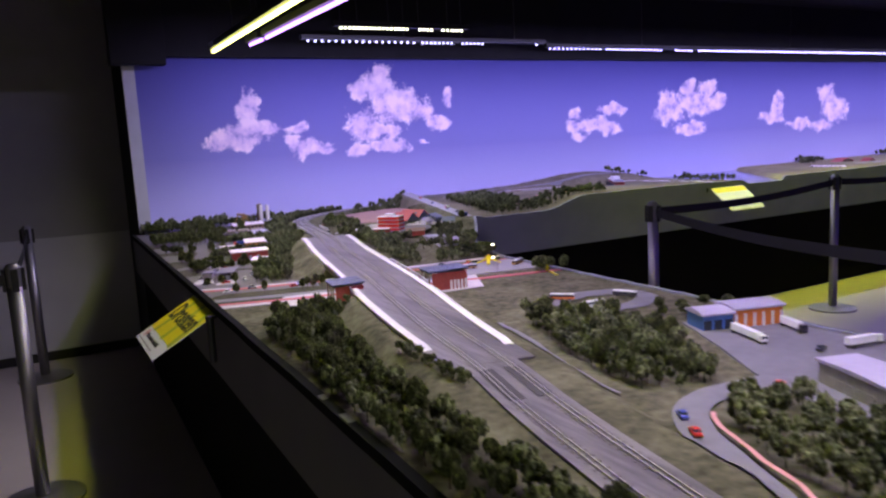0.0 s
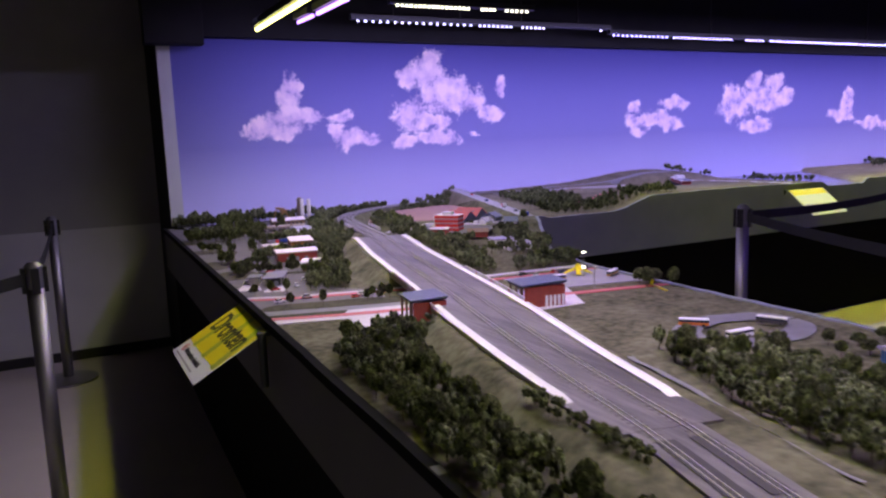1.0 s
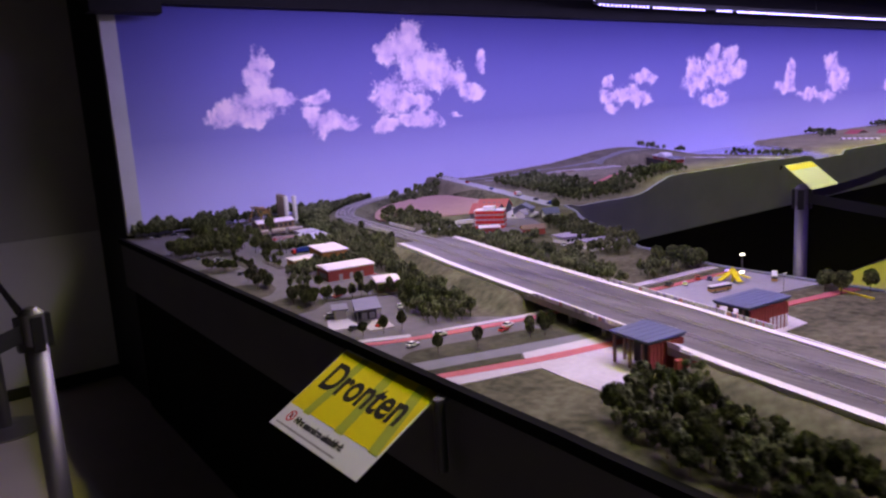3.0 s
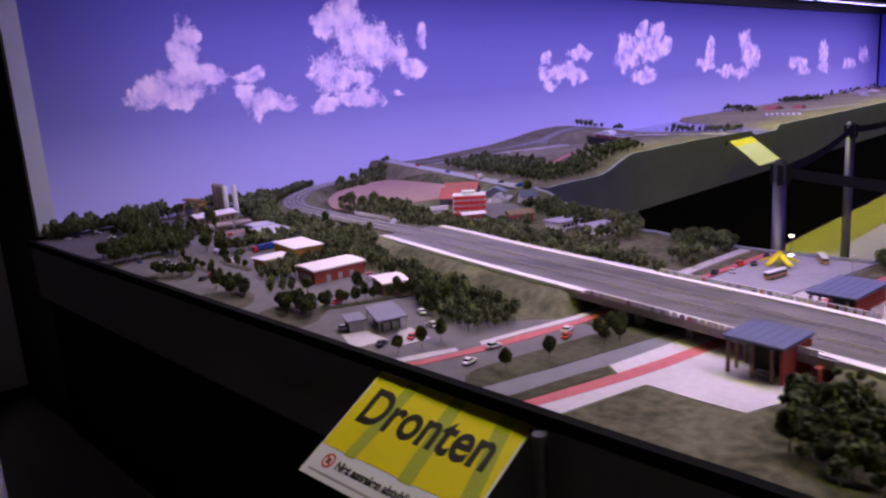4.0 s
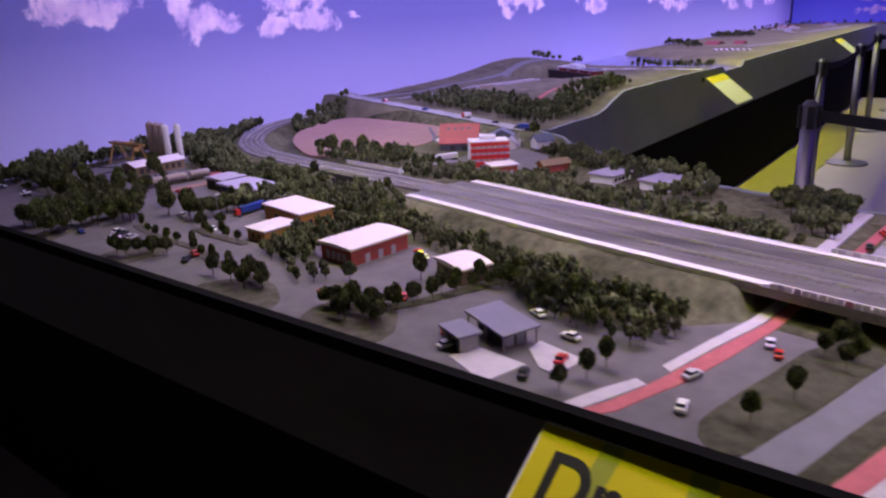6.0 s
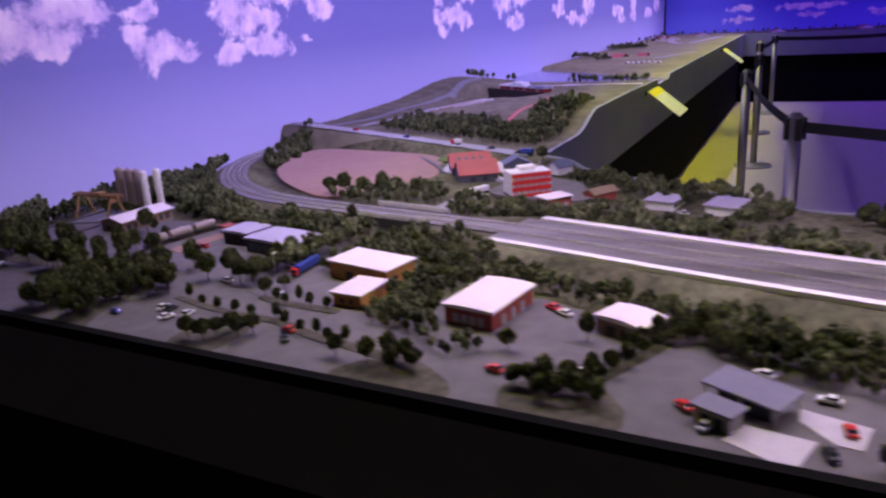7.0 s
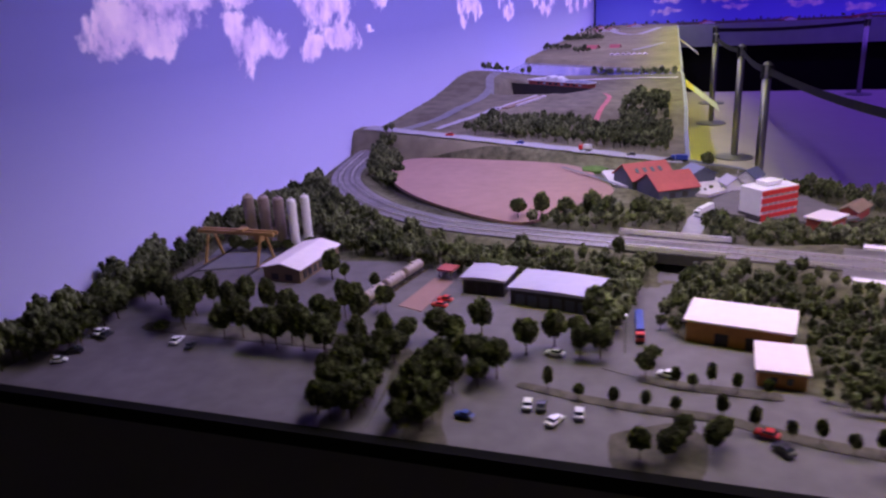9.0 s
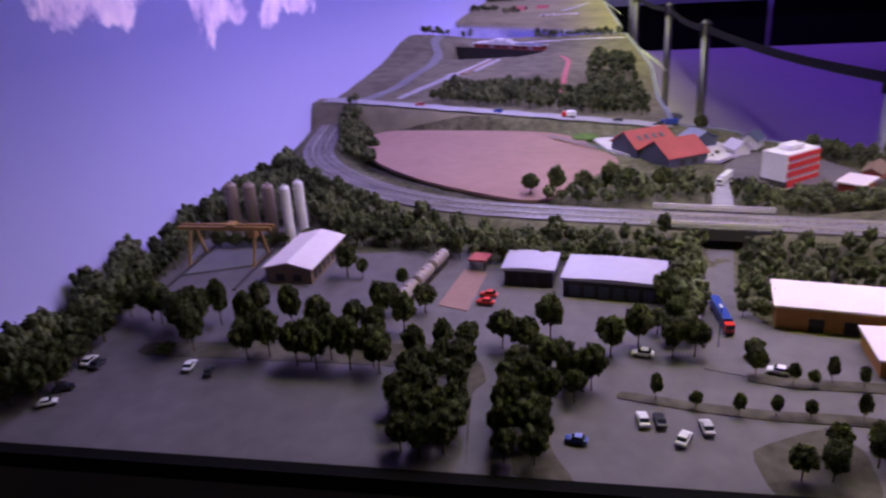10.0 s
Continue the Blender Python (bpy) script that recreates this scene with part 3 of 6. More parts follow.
E_ = left_edge
patch("road_town", [(E_(3.64) + .002, 3.64), (1.33, 3.60), (1.36, 3.74), (1.22, 3.90), (1.30, 4.12), (1.30, 4.24), (1.30, 4.34), (1.385, 4.43), (1.42, 4.52), (1.40, 4.72), (1.20, 4.80),
                    (1.24, 4.90), (1.37, 4.95), (1.40, 5.08), (1.52, 5.13), (1.68, 5.16), (1.70, 5.40), (1.70, 5.62), (1.78, 5.66), (1.74, 5.95), (1.95, 6.12), (1.88, 6.34), (1.10, 6.36), (E_(6.38) + .002, 6.38)],
      M["asphalt"], 0.0020, "grey asphalt yards and streets of the model town", "road")
patch("pavement_lane", [(1.24, 5.165), (1.60, 5.112), (1.84, 5.066), (2.2, 5.01), (2.2, 5.055), (1.84, 5.122), (1.60, 5.172), (1.26, 5.225)], M["asphalt"], 0.0045, "grey lane running under the railway", "lane")
ribbon("pavement_lane", [(1.84, 5.092), (1.92, 5.078), (2.04, 5.055), (2.16, 5.035), (2.24, 5.0)], 0.050, M["lilacpave"], 0.0056, "grey lane climbing from the railway bridge", "lane")
patch("road_station", [(E_(3.6) + .003, 3.570), (1.161, 3.498), (1.315, 3.466), (1.9, 3.37), (1.9, 3.42), (1.36, 3.503), (1.090, 3.580), (E_(3.6) + .003, 3.636)], M["road"], 0.0030, "grey street running under the railway bridge", "road")
patch("cycle_path", [(E_(3.9) + .003, 3.826), (0.953, 3.809), (1.012, 3.787), (1.075, 3.761), (1.198, 3.726), (1.357, 3.690), (2.2, 3.585), (2.2, 3.610), (1.364, 3.712), (1.226, 3.752), (1.105, 3.784), (1.041, 3.803), (0.973, 3.829), (E_(3.9) + .003, 3.852)], M["cycle"], 0.0050, "red asphalt cycle path", "cycle path")
patch("pavement_cycle", [(E_(3.9) + .003, 3.855), (0.977, 3.833), (1.048, 3.803), (1.058, 3.823), (1.000, 3.855), (E_(3.9) + .003, 3.884)], M["paving"], 0.0058, "pale paved strip beside the cycle path", "pavement")
patch("pavement_cycle", [(1.104, 3.787), (1.229, 3.7555), (1.364, 3.7155), (1.55, 3.693), (1.55, 3.713), (1.371, 3.738), (1.243, 3.774), (1.118, 3.805)], M["paving"], 0.0058, "pale paved strip beside the cycle path", "pavement")
patch("cycle_path", [(E_(3.5) + .003, 3.500), (0.958, 3.487), (1.104, 3.436), (1.212, 3.405), (2.2, 3.20), (2.2, 3.23), (1.265, 3.428), (1.124, 3.465), (0.934, 3.527), (E_(3.5) + .003, 3.530)], M["cycle"], 0.0062, "red asphalt cycle path through the station square", "cycle path")
patch("pavement_station", [(E_(3.46) + .003, 3.448), (1.118, 3.395), (1.108, 3.30), (1.106, 3.205), (1.155, 3.185), (1.20, 3.165), (1.80, 3.15), (1.90, 3.37), (1.315, 3.466), (1.159, 3.499), (1.128, 3.455), (E_(3.5) + .003, 3.516)],
      M["paving"], 0.0042, "white paved station square", "pavement")
patch("grass_island", [(0.924, 3.668), (0.950, 3.694), (0.986, 3.704), (1.026, 3.698), (1.106, 3.678), (1.180, 3.657), (1.290, 3.631), (1.390, 3.570), (1.480, 3.52), (1.480, 3.487), (1.360, 3.503), (1.210, 3.547), (1.090, 3.584), (1.000, 3.610), (0.935, 3.630)], M["green"], 0.0040, "mown grass island between two streets", "grass")
patch("grass_verge", [(E_(3.5) + .003, 3.576), (0.930, 3.566), (1.059, 3.532), (1.155, 3.501), (1.134, 3.474), (1.044, 3.499), (0.959, 3.524), (E_(3.5) + .003, 3.536)], M["green"], 0.0042, "narrow grass verge", "grass")
patch("grass_verge", [(E_(4.3) + .003, 4.25), (1.0, 4.255), (1.075, 4.31), (1.08, 4.38), (1.03, 4.47), (0.98, 4.465), (E_(4.4) + .003, 4.45)], M["scrub"], 0.0036, "grass plot at the table edge", "grass")
patch("grass_verge", [(E_(4.7) + .003, 4.535), (1.0, 4.56), (1.055, 4.64), (1.03, 4.75), (0.975, 4.785), (E_(4.7) + .003, 4.78)], M["scrub"], 0.0036, "grass plot at the table edge", "grass")
patch("grass_verge", [(E_(5.1) + .003, 5.06), (1.06, 5.05), (1.11, 5.09), (1.05, 5.20), (E_(5.1) + .003, 5.19)], M["scrub"], 0.0036, "grass plot at the table edge", "grass")
patch("grass_verge", [(E_(5.6) + .003, 5.575), (1.19, 5.60), (1.24, 5.73), (1.25, 6.22), (1.30, 6.22), (1.32, 5.66), (1.26, 5.585), (1.2, 5.57), (1.17, 5.59)], M["scrub"], 0.0036, "grass strip under a row of trees", "grass")
patch("grass_verge", [(E_(5.5) + .003, 5.43), (1.02, 5.46), (1.20, 5.50), (1.20, 5.53), (E_(5.5) + .003, 5.515)], M["scrub"], 0.0036, "grass strip under trees", "grass")
patch("grass_verge", [(1.02, 4.66), (1.05, 4.64), (1.085, 4.80), (1.10, 4.90), (1.142, 5.03), (1.145, 5.15), (1.16, 5.25), (1.185, 5.36), (1.165, 5.37), (1.135, 5.25), (1.12, 5.15), (1.115, 5.03), (1.07, 4.90), (1.055, 4.80)], M["scrub"], 0.0052, "narrow verge with small trees", "grass")
patch("grass_verge", [(1.200, 4.93), (1.228, 4.93), (1.238, 5.10), (1.252, 5.16), (1.226, 5.165), (1.208, 5.10)], M["scrub"], 0.0052, "narrow verge along a yard", "grass")
patch("grass_verge", [(1.075, 4.318), (1.14, 4.285), (1.22, 4.25), (1.33, 4.205), (1.34, 4.23), (1.22, 4.285), (1.14, 4.318), (1.08, 4.345)], M["green"], 0.0052, "hedge strip between two yards", "grass")
patch("forecourt", [(0.969, 4.112), (0.922, 4.015), (1.008, 3.988), (1.022, 4.085)], M["paving"], 0.0070, "pale concrete forecourt slab", "paving")
patch("forecourt", [(1.06, 4.013), (1.009, 3.965), (1.005, 3.931), (1.072, 3.916), (1.098, 4.012)], M["paving"], 0.0070, "pale concrete forecourt slab", "paving")
patch("pavement_yard", [(1.474, 5.694), (1.450, 5.632), (1.638, 5.612), (1.655, 5.664)], M["field"], 0.0060, "pinkish loading platform", "platform")
patch("pavement_yard", [(1.60, 6.31), (1.66, 6.16), (1.86, 6.16), (1.82, 6.36)], M["road"], 0.0050, "bluish grey crane yard", "yard")
patch("field_sports", [(v.x, v.y) for v in smoothed([(2.60, 6.13), (2.42, 6.03), (2.245, 5.87), (2.12, 5.70), (2.045, 5.56), (2.06, 5.49), (2.20, 5.41), (2.41, 5.29), (2.60, 5.36), (2.72, 5.40), (2.83, 5.53), (2.88, 5.8), (2.90, 6.10), (2.78, 6.17), (2.60, 6.13)], 0.03)[:-1]],
      M["field"], 0.0042, "flat pink field", "field", base=0.985)
patch("pavement_barn", [(2.72, 5.36), (2.50, 5.30), (2.40, 5.00), (2.52, 4.90), (2.66, 4.98), (2.72, 5.15)], M["paving"], 0.0055, "pale pinkish farmyard", "yard", base=0.985)
patch("pavement_east", [(2.24, 5.00), (2.20, 4.96), (2.14, 4.74), (2.20, 4.62), (2.42, 4.72), (2.52, 4.90), (2.36, 4.99)], M["asphalt"], 0.0045, "grey yard among the houses", "yard", base=0.983)
patch("pavement_bus", [(1.76, 3.40), (2.19, 3.31), (2.205, 3.58), (1.80, 3.62)], M["lilacpave"], 0.0035, "grey bus station square", "yard")
patch("pavement_cycle", [(1.70, 3.703), (2.2, 3.657), (2.205, 3.69), (1.70, 3.735)], M["paving"], 0.0050, "pale paved strip beside the cycle path", "pavement")
ribbon("pavement_turn", [(1.935 + 0.165 * math.cos(k * math.pi / 12), 2.665 + 0.110 * math.sin(k * math.pi / 12)) for k in range(25)], 0.072, M["road"], 0.005, "bluish grey bus turning ring round a lawn", "road")
patch("pavement_depot", [(1.80, 2.07), (1.706, 1.905), (1.66, 1.77), (1.64, 1.66), (1.60, 1.3), (1.62, 0.9), (2.09, 0.9), (2.12, 2.02), (2.125, 2.2), (2.10, 2.27), (1.92, 2.31)], M["road"], 0.0040, "grey yard of a lorry depot", "yard")
ribbon("road_east", [(1.00, 0.9), (1.17, 1.33), (1.285, 1.567), (1.365, 1.75), (1.46, 1.85), (1.58, 1.87), (1.72, 1.85), (1.9, 1.80)], 0.066, M["road"], 0.005, "grey curving country road", "road")
ribbon("wall_road", [(1.135, 1.10), (1.284, 1.45), (1.320, 1.525), (1.348, 1.607), (1.408, 1.745), (1.445, 1.79)], 0.009, M["kerb"], 0.012, "low pink and white road wall", "wall")
ribbon("ditch", [(1.535, 2.64), (1.518, 2.593), (1.505, 2.492), (1.481, 2.39), (1.423, 2.215), (1.397, 2.106), (1.388, 1.98)], 0.018, M["road"], 0.005, "bluish grey footpath beside the wood", "path")
ribbon("road_field", [(2.875, 5.07), (2.93, 5.436), (3.01, 6.01), (3.06, 6.40)], 0.09, M["lilacpave"], 0.006, "lilac-grey main road on its bank", "road")
ribbon("road_hill", [(3.08, 6.33), (3.6, 6.22), (4.1, 6.16), (4.45, 6.17), (4.62, 6.205), (4.85, 6.25), (5.2, 6.27)], 0.05, M["road"], 0.006, "narrow grey hill road", "road")
ribbon("path_lock", [(3.30, 6.16), (3.56, 6.105), (3.72, 6.03), (3.86, 5.985)], 0.036, M["lilacpave"], 0.006, "pale path along the lock", "path")
ribbon("road_coast", [(5.10, 5.95), (5.16, 5.60), (5.22, 5.3), (5.2, 5.08)], 0.06, M["paving"], 0.006, "pale road to the water", "road")
ribbon("path_red", [(3.56, 5.47), (3.90, 5.445), (4.20, 5.443), (4.34, 5.48)], 0.024, M["cycle"], 0.006, "pinkish red path on the heath", "path")
ribbon("road_loop", [(11.9, 6.0), (11.2, 5.9), (10.66, 5.74), (10.54, 5.56), (11.25, 5.43), (12.2, 5.31)], 0.09, M["lilacpave"], 0.008, "grey looping road on the far strip", "road")
ribbon("road_loop", [(8.7, 5.22), (8.29, 5.32), (8.0, 5.40), (7.75, 5.50)], 0.05, M["lilacpave"], 0.008, "pale curl of road on the far strip", "road")
patch("water_pond", [(5.53, STRIP_FRONT + .002), (7.2, STRIP_FRONT + .002), (7.2, BACK - 0.005), (5.53, BACK - 0.005)], M["water"], 0.003, "still violet-blue model water", "water", base=1.004)
ribbon("fence_field", [(2.62, 6.16), (2.42, 6.045), (2.23, 5.875), (2.10, 5.71), (2.02, 5.55)], 0.005, M["darkwall"], 0.008, "dark low fence round the pink field", "fence")
ribbon("fence_field", [(2.73, 5.50), (2.58, 5.36), (2.46, 5.27)], 0.011, M["slatewall"], 0.009, "blue-grey low fence at the pink field", "fence", flat=0.9885)


# ---- railway ----
def rail_at(t0, t1, off, z, narrow=0.0, tight=0.0):
    """Points along the railway, off to its side; narrow: an offset that shrinks towards the platforms' end; tight: one that shrinks past the station."""
    out = []
    for i, p in enumerate(RAIL):
        if t0 <= p.y <= t1:
            if tight:
                off = tight * (1 - 0.38 * float(step01(p.y, 4.70, 4.95)))
            if narrow:
                off = narrow * (0.75 + 0.25 * min(1.0, max(0.0, (p.y - 2.2) / 0.8)))
            d = (RAIL[min(i + 1, len(RAIL) - 1)] - RAIL[max(i - 1, 0)]).normalized()
            out.append((p + Vector((-d.y, d.x, 0)) * -off + Vector((0, 0, z)), d))
    return out


def swept(name, line, half, z0, z1, mat, parent=None, ramp=0.0):
    """A bar with a rectangular section along a line of (point, direction)."""
    verts, faces = [], []
    for i, (p, d) in enumerate(line):
        s = Vector((d.y, -d.x, 0))
        fall = ramp * max(0.0, 1 - i / 7)
        for a, z in ((-half, z0), (half, z0), (half, z1), (-half, z1)):
            q = p + s * a
            verts.append((q.x, q.y, z - fall))
    n = len(line)
    for i in range(n - 1):
        for a in range(4):
            b = (a + 1) % 4
            faces.append((i * 4 + a, i * 4 + b, i * 4 + 4 + b, i * 4 + 4 + a))
    faces += [(3, 2, 1, 0), (4 * n - 4, 4 * n - 3, 4 * n - 2, 4 * n - 1)]
    return raw(name, verts, faces, mat, parent)


railway = thing("railway", Matrix(), "double-track model railway on pale ballast", "railway", kind="structure")
swept("ballast", rail_at(2.20, 4.76, 0, 0), 0.106, TRACK - 0.018, TRACK, M["ballast"], railway)
swept("ballast", rail_at(4.73, 6.5, 0, 0), 0.052, TRACK - 0.018, TRACK - 0.0004, M["ballast"], railway)
swept("ballast", rail_at(-1, 2.22, 0, 0), 0.064, TRACK - 0.018, TRACK - 0.0006, M["ballast"], railway)
for off in (-0.034, 0.034):
    verts, faces = [], []
    line = rail_at(0.2, 6.5, off, 0, 0.0, off)
    acc, last = 0.0, None
    for p, d in line:
        if last is not None:
            acc += (p - last).length
        last = p
        if acc > 0.009:
            acc = 0
            s = Vector((d.y, -d.x, 0))
            k = len(verts)
            for u, v, z in ((-.014, -.0018, .0), (.014, -.0018, .0), (.014, .0018, .0), (-.014, .0018, .0), (-.014, -.0018, .0007), (.014, -.0018, .0007), (.014, .0018, .0007), (-.014, .0018, .0007)):
                q = p + s * u + d * v
                verts.append((q.x, q.y, TRACK + z))
            faces += [tuple(k + i for i in f) for f in ((4, 5, 6, 7), (0, 1, 5, 4), (1, 2, 6, 5), (2, 3, 7, 6), (3, 0, 4, 7))]
    tagged(raw("sleepers", verts, faces, M["sleeper"], railway), kind="stuff")
    for g in (-0.0052, 0.0052):
        swept("rail", rail_at(0.1, 6.5, off + g, 0, 0.0, off + g), 0.0008, TRACK + 0.0004, TRACK + 0.0024, M["rail"], railway)
for off in (-0.034, 0.034):
    swept("switch", rail_at(1.955, 2.165, off * 0.85, 0), 0.0165, TRACK + 0.0006, TRACK + 0.0013, M["darkwall"], railway)

bridge = thing("railway_bridge", Matrix(), "railway bridge with white parapets and dark piers over streets", "bridge")
deck_line = rail_at(3.08, 3.82, 0, 0)
swept("deck", deck_line, 0.122, TRACK - 0.012, TRACK - 0.004, M["greyconcrete"], bridge)
for y in (3.13, 3.29, 3.43, 3.56):
    p, d = min(rail_at(3.0, 3.8, 0, 0), key=lambda q: abs(q[0].y - y))
    ang = math.degrees(math.atan2(-d.x, d.y))
    for off in (-0.095, -0.03, 0.03, 0.095):
        b = one(box, -0.008, 0.008, -0.008, 0.008, G, TRACK - 0.012, m=pose(p.x, p.y, 0, 0, 0, ang) @ Matrix.Translation((off, 0, 0)))
        part("pier", b, M["greyconcrete"], bridge)
for y in (3.115, 3.765):
    p, d = min(rail_at(3.0, 3.85, 0, 0), key=lambda q: abs(q[0].y - y))
    part("abutment", one(box, -0.15, 0.15, -0.006, 0.006, G - 0.005, TRACK - 0.012, m=pose(p.x, p.y, 0, 0, 0, math.degrees(math.atan2(-d.x, d.y)))), M["redbrick"], bridge)
lane_bridge = thing("lane_bridge", Matrix(), "small railway bridge over the lane", "bridge")
swept("deck", rail_at(5.0, 5.21, 0, 0), 0.060, TRACK - 0.016, TRACK - 0.004, M["brownwall"], lane_bridge)
for off in (-0.058, 0.064):
    swept("girder", rail_at(4.98, 5.24, off, 0), 0.004, TRACK - 0.026, TRACK - 0.001, M["darkwall"], lane_bridge)
    line = rail_at(4.97, 5.25, off, 0)
    for z in (0.0012, 0.0062, 0.0112):
        swept("rail_bar", line, 0.0013, TRACK + z, TRACK + z + 0.0032, M["concrete"], lane_bridge)
    swept("parapet", line, 0.0012, TRACK + 0.0012, TRACK + 0.0085, M["concrete"], lane_bridge)
    for p, d in line[::2]:
        boxpart("railing_post", (p.x - 0.0011, p.x + 0.0011, p.y - 0.0012, p.y + 0.0012, TRACK - 0.001, TRACK + 0.0140), M["fencewhite"], lane_bridge)
# abutment colour holds the shade beneath the deck
for y in (5.045, 5.16):
    p, d = min(rail_at(5.0, 5.3, 0, 0), key=lambda q: abs(q[0].y - y))
    part("abutment", one(box, -0.075, 0.085, -0.005, 0.005, G - 0.005, TRACK - 0.012, m=pose(p.x, p.y, 0, 0, 0, math.degrees(math.atan2(-d.x, d.y)))), M["darkshade"], lane_bridge)

for side, a, b in ((-0.115, 2.24, 4.735), (0.117, 2.21, 4.72)):
    wall = thing("platform", Matrix(), "white concrete platform edge beside the tracks", "platform", "station platforms")
    swept("slab", rail_at(a, b, side, 0, side), 0.0090, TRACK - 0.007, TRACK + 0.0045, M["concrete"], wall, 0.018)
    for p0, p1 in ((a, 3.10), (3.69, b)):
        swept("parapet", rail_at(p0, p1, side * 1.12, 0, side * 1.12), 0.0022, TRACK - 0.0055, TRACK + 0.0052, M["concrete"], wall, 0.018 if p0 == a else 0.0)
    swept("edge_beam", rail_at(3.09, 3.77, side * 1.12, 0), 0.0022, TRACK - 0.016, TRACK + 0.0015, M["greyconcrete"], wall)
    line = rail_at(3.10, 3.70, side * 1.14, 0)
    panel, mix = {}, random.Random(9)
    for k in ("kerb", "fencewhite", "lilacroof"):
        me = bpy.data.meshes.new("fence_panel")
        b = one(box, -0.0007, 0.0007, -0.0061, 0.0061, TRACK + 0.0016, TRACK + 0.0120)
        b.to_mesh(me)
        b.free()
        me.materials.append(M[k])
        panel[k] = me
    along = [line[0][0]]
    for (p, d), (q, _) in zip(line, line[1:]):
        for f in (0.35, 0.7, 1.0):
            w = p + (q - p) * f
            if (w - along[-1]).length > 0.0128:
                o = new("fence_panel", panel[mix.choice(("kerb",) + ("fencewhite",) * 9 + ("lilacroof",) * 2)])
                o.parent, o.location, o.rotation_euler = wall, (w.x, w.y, 0), (0, 0, math.atan2(-d.x, d.y))
                along.append(w)
    swept("hand_rail", line, 0.001, TRACK + 0.0121, TRACK + 0.0134, M["concrete"], wall)

# ---- buildings ----
def house(name, x, y, lx, ly, rot, h, roof, wall, roofmat, label, z=G, rise=0.02, over=0.006, openings=(), category="building", group=""):
    """A building, lx by ly, walls h high. roof: flat, gable (ridge along its x), arch (along its y). openings: (side, place, width, low, high, material key)."""
    t = thing(name, pose(x, y, z, 0, 0, rot), label, category, group)
    a, b = lx / 2, ly / 2
    bm = bmesh.new()
    if roof == "gable":
        prism(bm, [(-b, -0.006), (b, -0.006), (b, h), (0, h + rise), (-b, h)], -a, a, "x")
    else:
        box(bm, -a, a, -b, b, -0.006, h)
    part("wall", bm, wall, t)
    bm = bmesh.new()
    if roof == "gable":
        s = rise / b
        prism(bm, [(-b - over, h - over * s + 0.0005), (0, h + rise + 0.0005), (b + over, h - over * s + 0.0005), (b + over, h - over * s + 0.0035), (0, h + rise + 0.004), (-b - over, h - over * s + 0.0035)], -a - over, a + over, "x")
    elif roof == "arch":
        n = 10
        top = [(-b - over + (2 * b + 2 * over) * i / n, h + 0.001 + rise * math.sin(math.pi * i / n)) for i in range(n + 1)]
        prism(bm, [(u, v + 0.003) for u, v in top] + [(u, h - 0.001) for u, v in (top[-1], top[0])], -a - over, a + over, "x")
    else:
        box(bm, -a - over, a + over, -b - over, b + over, h + 0.0003, h + 0.005, bevel=0.001)
    part("roof", bm, roofmat, t)
    for side, place, width, low, high, key in openings:
        e = 0.0012
        d = {"-x": (-a - e, -a + e, place - width / 2, place + width / 2), "+x": (a - e, a + e, place - width / 2, place + width / 2),
             "-y": (place - width / 2, place + width / 2, -b - e, -b + e), "+y": (place - width / 2, place + width / 2, b - e, b + e)}[side]
        part("door" if low < 0.002 else "window", one(box, *d, low, high), M[key], t)
    return t


def row_of(side, n, span, width, low, high, key):
    return [(side, -span / 2 + span * (i + 0.5) / n, width, low, high, key) for i in range(n)]


red = house("workshop", 1.315, 4.612, 0.175, 0.112, -8, 0.040, "arch", M["redbrick"], M["whiteroof"], "long red-brick workshop with a slightly curved white roof", rise=0.0035,
            openings=row_of("-x", 4, 0.08, 0.012, 0.006, 0.026, "paleglass") + row_of("-y", 3, 0.12, 0.014, 0.0, 0.022, "paleglass"))
house("warehouse", 1.444, 4.980, 0.105, 0.185, -10.6, 0.042, "flat", M["yellowwall"], M["whiteroof"], "ochre warehouse with a flat white roof",
      openings=row_of("-x", 2, 0.11, 0.025, 0.0, 0.024, "darkwall") + row_of("-y", 2, 0.08, 0.012, 0.012, 0.024, "glass"))
house("warehouse", 1.300, 4.925, 0.105, 0.075, -4, 0.029, "flat", M["yellowwall"], M["whiteroof"], "low ochre annexe with a flat white roof",
      openings=row_of("-x", 2, 0.05, 0.010, 0.008, 0.020, "glass"))
house("shed", 1.300, 4.315, 0.072, 0.100, -23, 0.034, "arch", M["brownwall"], M["whiteroof"], "dark shed with a slightly curved white roof", rise=0.005, openings=row_of("-x", 2, 0.07, 0.022, 0.0, 0.022, "darkwall"))
# first shed: near-black panels paint the shade of its open bays
house("depot_shed", 1.612, 5.516, 0.088, 0.098, -6, 0.038, "arch", M["darkwall"], M["lilacroof"], "black open shed with a lilac-grey roof", rise=0.003, openings=row_of("-x", 3, 0.09, 0.022, 0.0, 0.030, "darkshade"))
house("depot_shed", 1.568, 5.348, 0.112, 0.186, -10, 0.038, "arch", M["darkwall"], M["lilacroof"], "long dark shed with a lilac-grey roof", rise=0.003, openings=row_of("-x", 6, 0.17, 0.020, 0.0, 0.026, "slatewall"))
